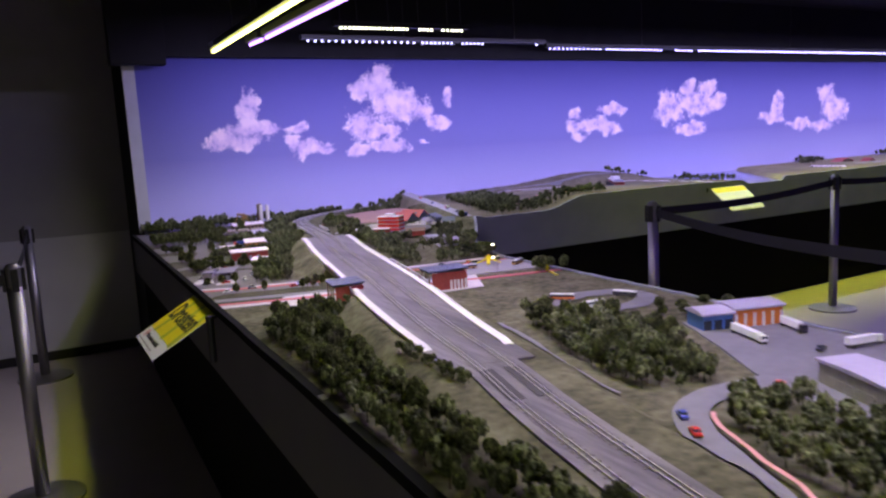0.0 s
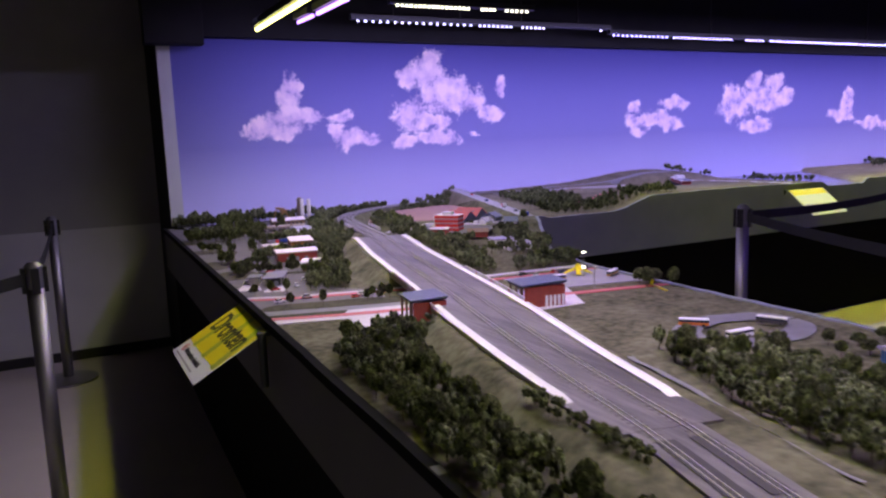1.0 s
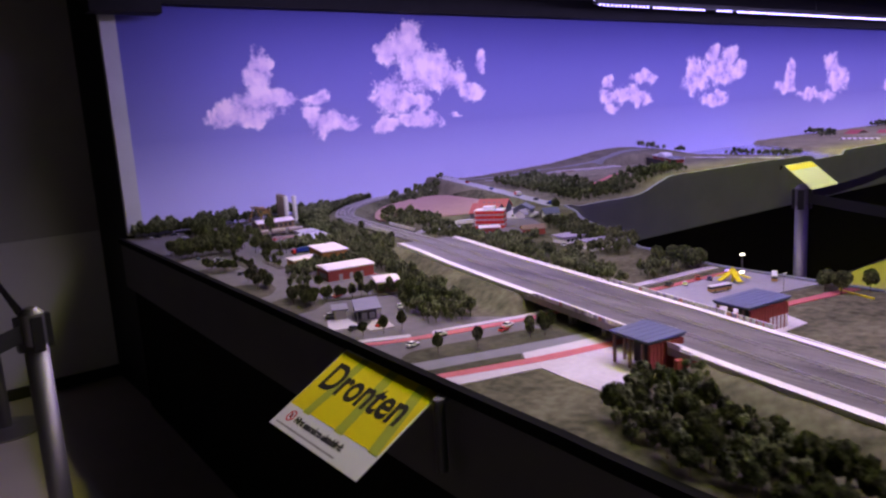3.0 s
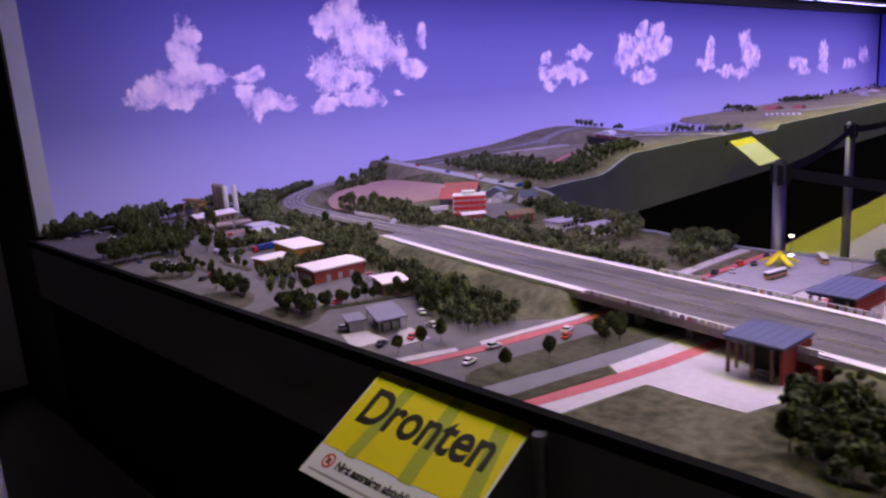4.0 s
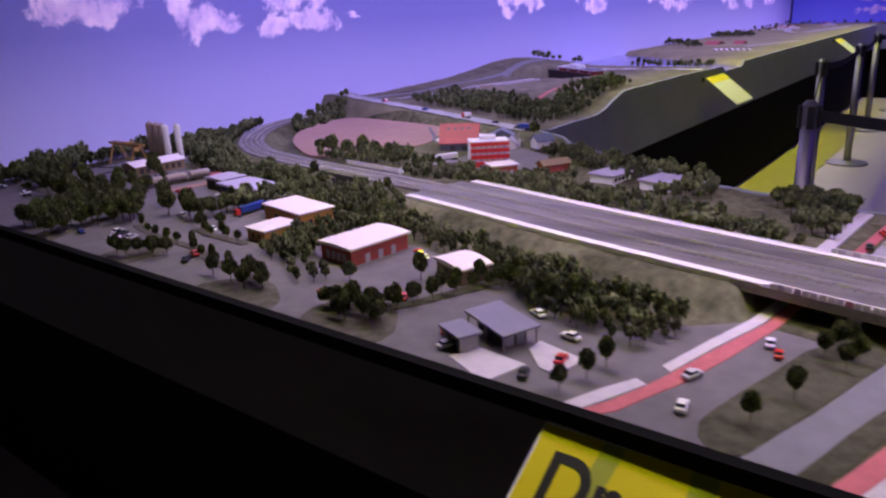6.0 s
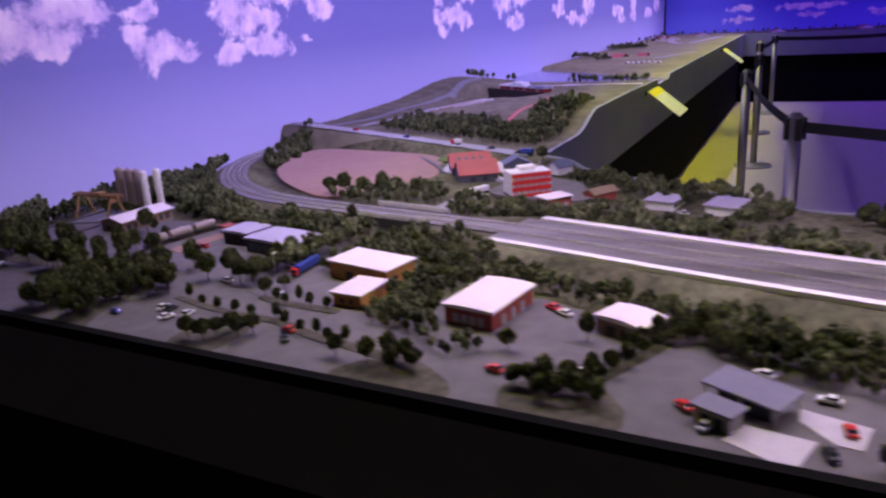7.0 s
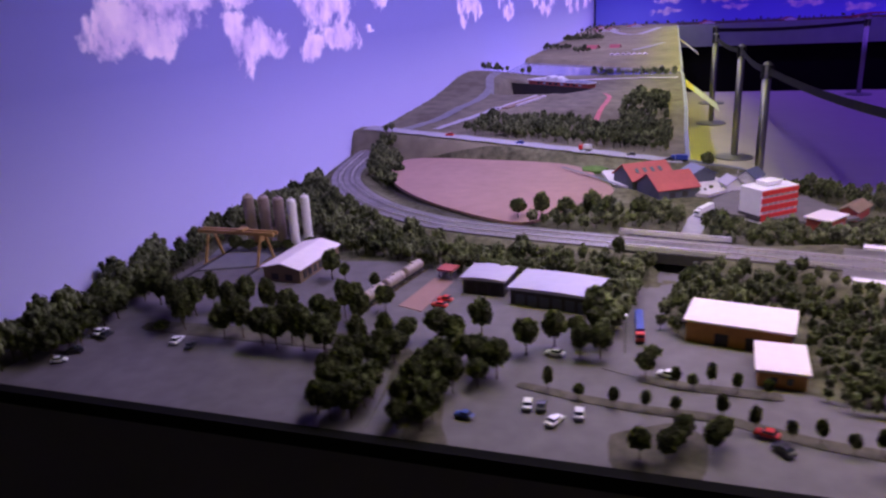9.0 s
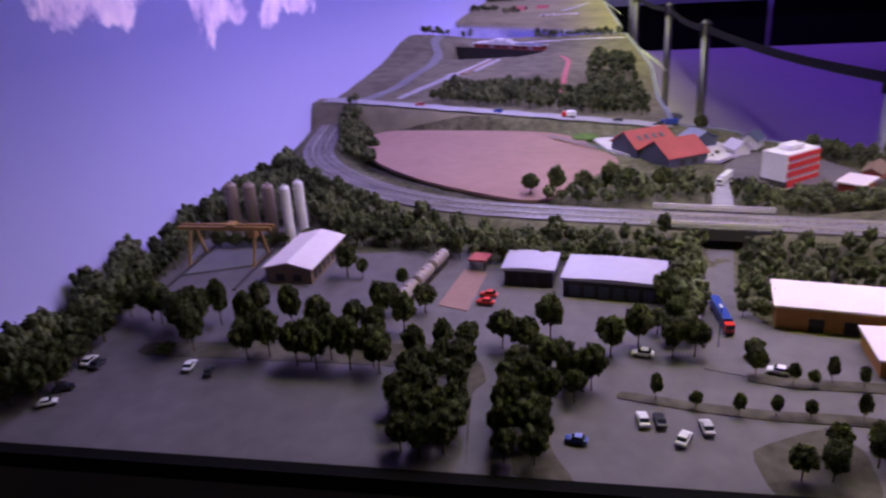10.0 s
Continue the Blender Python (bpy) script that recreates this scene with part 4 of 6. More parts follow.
house("factory_hall", 1.670, 6.030, 0.200, 0.105, -4, 0.036, "gable", M["brownwall"], M["whiteroof"], "brown factory hall with a white gabled roof", rise=0.012,
      openings=row_of("-y", 7, 0.18, 0.014, 0.008, 0.026, "darkwall") + row_of("-x", 2, 0.08, 0.02, 0.006, 0.022, "darkwall"))
pump = house("petrol_station", 1.083, 4.081, 0.046, 0.084, -25, 0.026, "flat", M["darkwall"], M["darkwall"], "dark petrol station under a wide flat lilac-grey roof", over=0.0,
      openings=row_of("-x", 3, 0.078, 0.020, 0.0, 0.022, "glass") + row_of("-y", 2, 0.044, 0.016, 0.0, 0.020, "paleglass"))
part("canopy", one(box, -0.038, 0.038, -0.064, 0.064, -0.0022, 0.0022, bevel=0.0008, m=pose(0, 0, 0.0345, 1.5, -2.0, 0)), M["canopyroof"], pump, "wide lilac-grey flat roof")
for u in (-0.033, 0.033):
    for v in (-0.058, 0.0, 0.058):
        boxpart("canopy_post", (u - 0.0014, u + 0.0014, v - 0.0014, v + 0.0014, 0.0, 0.0318), M["greyconcrete"], pump)
house("petrol_station_wing", 1.016, 4.122, 0.036, 0.058, -25, 0.028, "flat", M["greyconcrete"], M["canopyroof"], "small grey kiosk with a flat lilac-grey roof", openings=row_of("-x", 2, 0.045, 0.014, 0.0, 0.020, "glass"))
house("barn", 2.437, 5.125, 0.140, 0.132, 32 + 90, 0.028, "gable", M["slatewall"], M["redroof"], "slate-blue barn with a steep orange-red roof", z=0.985, rise=0.038, over=0.006,
      openings=row_of("+y", 2, 0.09, 0.02, 0.0, 0.018, "darkwall"))
barn_b = house("barn", 2.552, 5.203, 0.150, 0.130, 32 + 90, 0.030, "gable", M["slatewall"], M["redroof"], "second slate-blue barn with roof lights in its red roof", z=0.985, rise=0.040, over=0.006)
for k in range(4):
    u = -0.045 + k * 0.028
    part("roof_light", one(box, u, u + 0.012, -0.010, 0.010, 0, 0.0015, m=pose(0, 0.036, 0.0545, -31.5, 0, 0)), M["slatewall"], barn_b, "dark roof light")
    part("roof_light", one(box, u, u + 0.012, -0.010, 0.010, 0, 0.0015, m=pose(0, -0.036, 0.0545, 31.5, 0, 0)), M["slatewall"], barn_b, "dark roof light")
house("barn_shed", 2.60, 5.03, 0.07, 0.09, 30, 0.03, "gable", M["slatewall"], M["greyroof"], "blue-grey gabled shed beside the barns", z=0.985, rise=0.022)
flats = house("office_block", 2.225, 4.852, 0.135, 0.075, -50, 0.084, "flat", M["whitewall"], M["whitewall"], "three-storey office block with red and white bands", z=0.980, over=0.001)
for low, high in ((0.0, 0.019), (0.0275, 0.042), (0.050, 0.064), (0.072, 0.0845)):
    part("red_band", one(box, -0.064, 0.069, -0.0405, 0.0395, low, high), M["redink"], flats, "bright red facade band")
boxpart("plinth", (-0.0690, -0.060, -0.0395, 0.0385, 0.0, 0.016), M["darkwall"], flats)
for low, high in ((0.0205, 0.0262), (0.0435, 0.0486), (0.0655, 0.0706)):
    for k in range(6):
        part("window", one(box, -0.058 + k * 0.0205, -0.043 + k * 0.0205, -0.0392, -0.036, low, high), M["paleglass"], flats)
part("roof_box", one(box, -0.03, 0.025, -0.02, 0.02, 0.0915, 0.104, bevel=0.001), M["whitewall"], flats)
house("house", 2.105, 4.722, 0.085, 0.06, -37, 0.032, "flat", M["redbrick"], M["whiteroof"], "low red-brick house with a white roof", z=0.982, openings=row_of("-y", 3, 0.07, 0.012, 0.0, 0.018, "paleglass"))
house("house", 2.27, 4.62, 0.10, 0.045, -30, 0.022, "gable", M["redbrick"], M["brownwall"], "long low brick house with a brown roof", z=0.975, rise=0.012)
house("house", 2.50, 4.93, 0.06, 0.05, 20, 0.022, "gable", M["whitewall"], M["lilacroof"], "small white house with a lilac-grey roof", z=0.985, rise=0.018)
house("house", 2.62, 4.86, 0.07, 0.05, -30, 0.024, "gable", M["whitewall"], M["greyroof"], "small white house with a grey roof", z=0.98, rise=0.02)
house("house", 2.285, 4.420, 0.10, 0.085, -12, 0.024, "flat", M["whitewall"], M["lilacroof"], "white school building with a lilac-grey roof", openings=row_of("-y", 4, 0.08, 0.012, 0.006, 0.018, "glass"))
house("house", 2.260, 4.235, 0.115, 0.090, -14, 0.026, "flat", M["whitewall"], M["lilacroof"], "larger white school building with a lilac-grey roof", openings=row_of("-y", 5, 0.09, 0.012, 0.006, 0.02, "glass"))
patch("grass_plot", [(2.70, 5.42), (2.68, 5.36), (2.75, 5.33), (2.79, 5.38), (2.76, 5.43)], material("fresh_grass", (0.078, 0.135, 0.034), 0.95, var=0.3, scale=60, spec=0.1), 0.0070, "small fresh green lawn at the field", "grass", base=0.985)
# lorry depot
house("depot_hall", 1.945, 2.238, 0.085, 0.088, -20, 0.044, "arch", M["bluewall"], M["lilacroof"], "blue depot hall with a pale curved roof", rise=0.008, openings=row_of("-y", 3, 0.09, 0.022, 0.0, 0.03, "glass"))
house("depot_hall", 2.056, 2.203, 0.138, 0.092, -18, 0.052, "arch", M["orange"], M["lilacroof"], "orange depot hall with a pale curved roof", rise=0.006, openings=row_of("-y", 6, 0.16, 0.008, 0.0, 0.04, "whitewall"))
house("packing_hall", 1.765, 1.690, 0.085, 0.190, -20, 0.050, "arch", M["greyconcrete"], M["lilacroof"], "long grey hall with a pale curved roof", rise=0.004, openings=row_of("-x", 5, 0.14, 0.02, 0.0, 0.026, "greyconcrete"))

# ---- station ----
def station(x, y, lx, ly, rot, top, label, tilt):
    """An open pavilion: a ribbed brick wall to the south, dark legs on the other sides, a leaning flat roof."""
    t = thing("station_pavilion", pose(x, y, G, 0, 0, rot), label, "station")
    h = top - G
    lean = pose(0, 0, h, 0, tilt, 0)
    part("roof", one(box, -lx / 2, lx / 2, -ly / 2, ly / 2, -0.0045, 0.0, bevel=0.001, m=lean), M["greyroof"], t)
    part("fascia_trim", one(box, -lx / 2 + 0.003, lx / 2 - 0.003, -ly / 2 + 0.003, ly / 2 - 0.003, -0.0085, -0.0047, m=lean), M["darkwall"], t)
    for k in range(1, 6):
        v = -ly / 2 + ly * k / 6
        part("roof_seam", one(box, -lx / 2 + 0.003, lx / 2 - 0.003, v - 0.0006, v + 0.0006, -0.0004, 0.0007, m=lean), M["greyroof"], t)
    low = h - 0.0125
    boxpart("brick_wall", (-lx * 0.40, lx * 0.46, -ly * 0.44, -ly * 0.40, 0.0, low), M["redbrick"], t)
    n = int(lx / 0.011)
    for k in range(n):
        u = -lx * 0.39 + lx * 0.84 * k / (n - 1)
        boxpart("wall_rib", (u - 0.0014, u + 0.0014, -ly * 0.44 - 0.0022, -ly * 0.44 - 0.0002, 0.0, low), M["redbrick"], t)
    boxpart("brick_wall", (lx * 0.42, lx * 0.46, -ly * 0.395, ly * 0.42, 0.0, low), M["redbrick"], t)
    # added block, coloured near-black for the shade under the roof
    boxpart("kiosk", (-lx * 0.10, lx * 0.415, -ly * 0.395, ly * 0.25, 0.0, low), M["darkshade"], t, label="near-black block standing in for the shade inside")
    for u, v in ((-0.44, -0.30), (-0.44, 0.02), (-0.44, 0.42), (-0.18, 0.42), (0.10, 0.42), (0.34, 0.42)):
        boxpart("leg", (lx * u - 0.0026, lx * u + 0.0026, ly * v - 0.0026, ly * v + 0.0026, 0.0, low), M["brownwall"], t)
    for k in range(5 if lx > 0.14 else 0):
        u = lx * (0.06 + 0.09 * k)
        boxpart("bay", (u - 0.0042, u + 0.0042, -ly * 0.44 - 0.0028, -ly * 0.44 - 0.0024, 0.002, low * 0.55), M["whitewall"], t, label="white bay between brick columns")
    for u in (-0.30, -0.16):
        boxpart("bench", (lx * u - 0.006, lx * u + 0.006, -ly * 0.2, ly * 0.1, 0.004, 0.008), M["greyconcrete"], t)
    return t


station(1.298, 3.247, 0.112, 0.120, -8, 1.032, "station pavilion with a ribbed brick wall and blue-grey roof", -1.5)
station(1.678, 3.228, 0.156, 0.106, -8, 1.032, "long station pavilion with a ribbed brick wall and blue-grey roof", -1.5)
# ---- gantry crane, silos, goods train ----
crane = thing("gantry_crane", pose(1.685, 6.225, G, 0, 0, -2), "ochre yellow gantry crane over a yard", "crane")
for s in (-1, 1):
    boxpart("girder", (s * 0.010 - 0.003, s * 0.010 + 0.003, -0.120, 0.112, 0.085, 0.094), M["craneyellow"], crane)
    for e in (-0.08, 0.08):
        b = bmesh.new()
        box(b, -0.0026, 0.0026, -0.0026, 0.0026, 0.0, 0.089, m=pose(s * 0.044, e, 0, 0, -s * 21, 0))
        part("leg", b, M["craneyellow"], crane)
for e in (-0.08, 0.08):
    boxpart("tie", (-0.05, 0.05, e - 0.003, e + 0.003, 0.005, 0.009), M["craneyellow"], crane)
boxpart("trolley", (-0.014, 0.014, -0.03, -0.01, 0.0945, 0.100), M["craneyellow"], crane)
boxpart("cabin", (-0.010, 0.010, -0.078, -0.060, 0.066, 0.0845), M["craneyellow"], crane)
for e in (-0.08, 0.08):
    tr = thing("crane_rail", pose(1.68, 6.223 + e, G + 0.005), "dark runway rail of the crane", "rail", "crane rails")
    boxpart("beam", (-0.16, 0.14, -0.003, 0.003, 0.0005, 0.004), M["darkwall"], tr)


def silo(x, y, r, h, mat, label):
    t = thing("silo", pose(x, y, G), label, "silo", "silos beside the factory")
    part("shell", one(cyl, r, 0.012, h, 20), mat, t, smooth=False)
    part("cap", one(cyl, r, h + 0.0003, h + 0.005, 20, r2=r * 0.72), mat, t)
    part("vent", one(cyl, r * 0.25, h + 0.0052, h + 0.010, 10), mat, t)
    for k in range(4):
        part("leg", one(cyl, 0.0015, 0.0, 0.0117, 6, x=r * 0.7 * math.cos(k * 1.571), y=r * 0.7 * math.sin(k * 1.571)), M["steel"], t)
    for k in range(4):
        part("hoop", one(cyl, r + 0.0008, 0.03 + k * 0.035, 0.033 + k * 0.035, 20), mat, t)
    return t


for x, y, key in ((1.822, 6.262, 0), (1.818, 6.212, 0), (1.808, 6.160, 0), (1.795, 6.112, 1), (1.836, 6.092, 1)):
    silo(x, y, 0.0125 if key else 0.0150, 0.148, M["silowhite" if key else "silo"], "white upright silo beside the factory" if key else "weathered beige upright silo")

for i in range(3):
    w = thing("goods_wagon", pose(1.485 + i * 0.084, 5.757 - i * 0.018, G + 0.004, 0, 0, -12), "beige tank wagon on a siding", "wagon", "goods train")
    boxpart("chassis", (-0.039, 0.039, -0.009, 0.009, 0.005, 0.0085), M["darkwall"], w)
    bm = bmesh.new()
    cyl(bm, 0.0125, -0.034, 0.034, 16, m=pose(0, 0, 0.0215, 0, 90, 0))
    for e in (-1, 1):
        cyl(bm, 0.0125, 0.0, 0.0035, 16, r2=0.007, m=pose(e * 0.0341, 0, 0.0215, 0, e * 90, 0))
    part("tank", bm, M["wagon"], w)
    part("hatch", one(cyl, 0.004, 0.0335, 0.0375, 10), M["wagon"], w)
    for u in (-0.02, 0.02):
        part("tank_band", one(cyl, 0.0130, u - 0.0012, u + 0.0012, 16, m=pose(0, 0, 0.0215, 0, 90, 0)), M["greyconcrete"], w)
    for u in (-0.029, -0.021, 0.021, 0.029):
        for v in (-0.0065, 0.0065):
            part("wheel", one(cyl, 0.0035, -0.001, 0.001, 10, m=pose(u, v, 0.0036, 90, 0, 0)), M["tyre"], w)
siding = thing("siding", pose(1.57, 5.739, G + 0.003, 0, 0, -12), "rusty siding track under the wagons", "rails")
for v in (-0.0065, 0.0065):
    boxpart("rail", (-0.15, 0.15, v - 0.001, v + 0.001, -0.0025, 0.0012), M["bark"], siding)
shelter = thing("platform_shelter", pose(1.66, 5.63, G + 0.006, 0, 0, -12), "small red-roofed platform shelter", "shelter")
boxpart("roof", (-0.022, 0.022, -0.02, 0.02, 0.020, 0.024), M["redroof"], shelter)
for u in (-0.018, 0.018):
    for v in (-0.016, 0.016):
        boxpart("post", (u - 0.001, u + 0.001, v - 0.001, v + 0.001, 0, 0.0198), M["darkwall"], shelter)


# ---- vehicles ----
def street(x, y):
    return lie1(x, y) + (0.0027 if x < 1.75 and y > 3.15 else 0.0062)


def build_car(key):
    t = thing("car", Matrix(), "small " + key + " model car", "car")
    mat = paint(key, CAR_COLORS[key])
    bm = bmesh.new()
    prism(bm, [(-0.0140, 0.0020), (0.0140, 0.0020), (0.0143, 0.0042), (0.0135, 0.0056), (0.0070, 0.0062), (-0.0110, 0.0064), (-0.0142, 0.0055)], -0.0058, 0.0058, "y")
    bmesh.ops.bevel(bm, geom=bm.edges[:], offset=0.0006, segments=1, affect="EDGES")
    part("body", bm, mat, t, smooth=True)
    part("cabin", one(prism, [(-0.0105, 0.0061), (0.0068, 0.0059), (0.0028, 0.0096), (-0.0075, 0.0097)], -0.0050, 0.0050, "y"), M["glass"], t, "dark glass cabin")
    part("roof", one(box, -0.0072, 0.0026, -0.0049, 0.0049, 0.0093, 0.0102, bevel=0.0003), mat, t)
    for u in (-0.0088, 0.0088):
        for s in (-0.0052, 0.0052):
            tyre = part("wheel", one(cyl, 0.0024, -0.0010, 0.0010, 12, m=pose(u, s, 0.0024, 90, 0, 0)), M["tyre"], t)
            part("rim", one(cyl, 0.0014, -0.0012, 0.0012, 8, m=pose(u, s, 0.0024, 90, 0, 0)), M["steel"], tyre)
    for s in (-0.0038, 0.0038):
        part("headlight", one(box, 0.0138, 0.0144, s - 0.001, s + 0.001, 0.0036, 0.0048), M["paleglass"], t)
    return t


CAR_AT = {
    "white": [(1.083, 6.274, -60), (1.215, 6.284, 0), (1.209, 6.088, 5), (1.103, 5.334, 5), (1.061, 5.283, -25), (1.006, 3.734, 10), (1.278, 3.683, 12), (1.132, 3.972, 80), (1.191, 4.069, 60), (1.295, 5.317, 80), (2.10, 4.66, 40), (1.684, 1.600, 30), (1.098, 4.352, 20), (1.345, 4.457, 60), (1.25, 5.113, 70)],
    "silver": [(1.921, 3.59, 30), (1.09, 5.248, 5), (0.994, 4.136, -20), (1.105, 3.753, -20), (1.44, 5.22, 40), (2.18, 4.35, 60)],
    "red": [(1.244, 3.662, 12), (1.047, 3.946, 10), (1.042, 4.175, 40), (1.088, 4.968, 70), (1.062, 4.50, 70), (1.368, 4.49, 60), (1.352, 1.747, 60), (1.665, 1.815, 20), (3.02, 6.01, 80), (1.482, 5.600, 80), (1.516, 5.597, 80), (1.128, 4.338, 20), (2.01, 3.607, 40)],
    "black": [(1.194, 6.045, 8), (1.128, 6.275, -60), (1.205, 6.262, 0), (1.102, 5.311, 5), (0.975, 3.973, 20), (1.05, 4.95, 40), (1.887, 3.624, 10), (2.026, 3.575, 30), (2.144, 3.586, 20), (2.91, 5.26, 80), (2.87, 5.12, 80), (1.95, 1.919, 20), (1.650, 1.70, 60)],
    "blue": [(1.049, 5.429, 80), (1.390, 1.812, 60), (2.96, 5.70, 80)],
}
for key, places in CAR_AT.items():
    first = build_car(key)
    for i, (x, y, r) in enumerate(places):
        m = pose(x, y, street(x, y), 0, 0, r) @ Matrix.Diagonal((1.13, 1.13, 1.13, 1))
        if i == 0:
            first.matrix_basis = m
            first["group"] = "cars on the model"
        else:
            copy_thing(first, m)


def lorry(x, y, r, box_key, cab_color, label, length=0.075):
    t = thing("lorry", pose(x, y, street(x, y), 0, 0, r), label, "lorry")
    boxpart("trailer", (-length / 2, length / 2 - 0.018, -0.008, 0.008, 0.008, 0.0255), box_key, t, bevel=0.0006)
    boxpart("chassis", (-length / 2, length / 2, -0.006, 0.006, 0.0045, 0.0078), M["tyre"], t)
    boxpart("cab", (length / 2 - 0.015, length / 2, -0.008, 0.008, 0.0055, 0.0225), cab_color, t, bevel=0.0012)
    boxpart("windscreen", (length / 2 - 0.004, length / 2 + 0.0004, -0.0068, 0.0068, 0.0145, 0.0205), M["glass"], t)
    for u in (-length / 2 + 0.008, -length / 2 + 0.016, length / 2 - 0.008):
        for s in (-0.007, 0.007):
            part("wheel", one(cyl, 0.0034, -0.0012, 0.0012, 12, m=pose(u, s, 0.0034, 90, 0, 0)), M["tyre"], t)
    return t


lorry(1.425, 5.168, 184, paint("blue", CAR_COLORS["blue"]), paint("red", CAR_COLORS["red"]), "lorry with a blue trailer and a red cab", 0.115)
lorry(1.920, 2.095, -108, paint("white", CAR_COLORS["white"]), paint("white", CAR_COLORS["white"]), "white articulated lorry at the depot", 0.132)
lorry(2.070, 2.078, -112, paint("white", CAR_COLORS["white"]), paint("black", CAR_COLORS["black"]), "white lorry with a dark cab", 0.10)
lorry(2.200, 5.022, 153, paint("white", CAR_COLORS["white"]), paint("white", CAR_COLORS["white"]), "white lorry beside the barns", 0.095)
lorry(2.06, 1.885, -11, paint("white", CAR_COLORS["white"]), paint("white", CAR_COLORS["white"]), "long white lorry parked in the depot yard", 0.10)
lorry(2.868, 5.085, 80, paint("blue", CAR_COLORS["blue"]), paint("blue", CAR_COLORS["blue"]), "blue lorry on the main road", 0.06)
lorry(2.935, 5.436, 80, paint("white", CAR_COLORS["white"]), paint("red", CAR_COLORS["red"]), "small white van with a red cab", 0.05)


def bus(x, y, r, low, label):
    t = thing("bus", pose(x, y, lie1(x, y) + 0.0065, 0, 0, r), label, "bus", "buses")
    boxpart("lower_body", (-0.038, 0.038, -0.0082, 0.0082, 0.003, 0.0105), low, t, bevel=0.0005)
    boxpart("window_band", (-0.0378, 0.0378, -0.0080, 0.0080, 0.0107, 0.0170), M["glass"], t)
    boxpart("roof", (-0.038, 0.038, -0.0082, 0.0082, 0.0172, 0.0205), paint("white", CAR_COLORS["white"]), t, bevel=0.0008)
    for u in (-0.024, 0.024):
        for s in (-0.0074, 0.0074):
            part("wheel", one(cyl, 0.0033, -0.0011, 0.0011, 12, m=pose(u, s, 0.0034, 90, 0, 0)), M["tyre"], t)
    return t


bus(1.852, 2.755, -46, M["orange"], "white and orange bus on the turning circle")
bus(1.862, 2.614, -4, paint("white", CAR_COLORS["white"]), "white bus on the turning circle")
bus(2.024, 2.652, -66, M["darkwall"], "dark bus with a white roof")
bus(1.925, 3.475, -15, M["craneyellow"], "yellow and white bus beside the platform")
bus(2.145, 3.43, 30, M["craneyellow"], "yellow bus with a white roof")
art = thing("yellow_canopy", pose(2.055, 3.515, G + 0.004, 0, 0, 20), "yellow star-shaped canopy on the bus square", "canopy")
part("post", one(cyl, 0.003, 0, 0.045, 8), M["signyellow"], art)
for k in range(5):
    bm = bmesh.new()
    prism(bm, [(0.0, 0.036), (0.022, 0.019), (0.052, 0.010), (0.052, 0.0125), (0.024, 0.023), (0.0, 0.041)], -0.008, 0.008, "y")
    bmesh.ops.rotate(bm, cent=(0, 0, 0), matrix=Matrix.Rotation(k * 1.2566, 3, "Z"), verts=bm.verts[:])
    part("roof_arm", bm, M["signyellow"], art)
for x, y in ((1.96, 3.30), (1.33, 5.19)):
    lamp = thing("street_lamp", pose(x, y, lie1(x, y)), "thin pale model street lamp", "street lamp", "street lamps")
    part("pole", one(cyl, 0.0011, 0, 0.075, 6), M["steel"], lamp)
    boxpart("head", (-0.002, 0.012, -0.002, 0.002, 0.0752, 0.078), M["whitewall"], lamp)

tall = thing("street_lamp", pose(2.058, 3.485, lie1(2.058, 3.485)), "tall model street lamp with two lit heads", "street lamp", "street lamps")
part("pole", one(cyl, 0.0011, 0, 0.090, 6), M["steel"], tall)
for z in (0.036, 0.0905):
    boxpart("head", (-0.006, 0.006, -0.004, 0.004, z, z + 0.004), M["lamp_head"], tall, label="glowing lamp head")
hook = thing("yellow_sculpture", pose(2.150, 3.236, lie1(2.150, 3.236)), "bent yellow sculpture on the grass", "sculpture")
part("upright", one(prism, [(-0.004, 0.0), (0.005, 0.0), (0.009, 0.018), (0.003, 0.030), (-0.002, 0.028), (0.002, 0.016)], -0.003, 0.003, "y"), M["signyellow"], hook)
part("tail", one(prism, [(0.0, -0.004), (0.006, -0.003), (-0.012, -0.060), (-0.026, -0.105), (-0.032, -0.10), (-0.018, -0.058)], 0.0005, 0.004, "z"), M["signyellow"], hook)

# ---- the fort beside the water and the far buildings ----
fort = thing("lock_house", pose(4.828, 5.798, 1.05, 0, 0, 54.7), "long red-brick lock house with white roofs", "building")
boxpart("wall", (-0.26, 0.245, -0.035, 0.035, -0.01, 0.026), M["redbrick"], fort)
boxpart("roof", (-0.266, 0.251, -0.04, 0.04, 0.0263, 0.032), M["whitewall"], fort)
boxpart("dark_roof", (-0.25, -0.08, -0.035, 0.035, 0.0322, 0.037), M["greyroof"], fort)
for u, v, w, h in ((-0.05, -0.02, 0.035, 0.044), (-0.012, -0.03, 0.032, 0.056), (0.022, -0.024, 0.028, 0.049), (0.053, -0.03, 0.036, 0.058), (0.094, -0.02, 0.046, 0.046), (0.15, -0.02, 0.05, 0.040)):
    boxpart("tower", (u, u + w, v, 0.034, 0.0323, h), M["whitewall"], fort, bevel=0.002)
for k in range(8):
    boxpart("window", (-0.21 + k * 0.05, -0.185 + k * 0.05, 0.034, 0.0362, 0.008, 0.021), M["glass" if k % 3 else "paleglass"], fort)
trench = thing("lock_basin", pose(4.80, 5.818, 1.05, 0, 0, 54.7), "sunken lock basin with shade painted on its walls and floor", "basin")
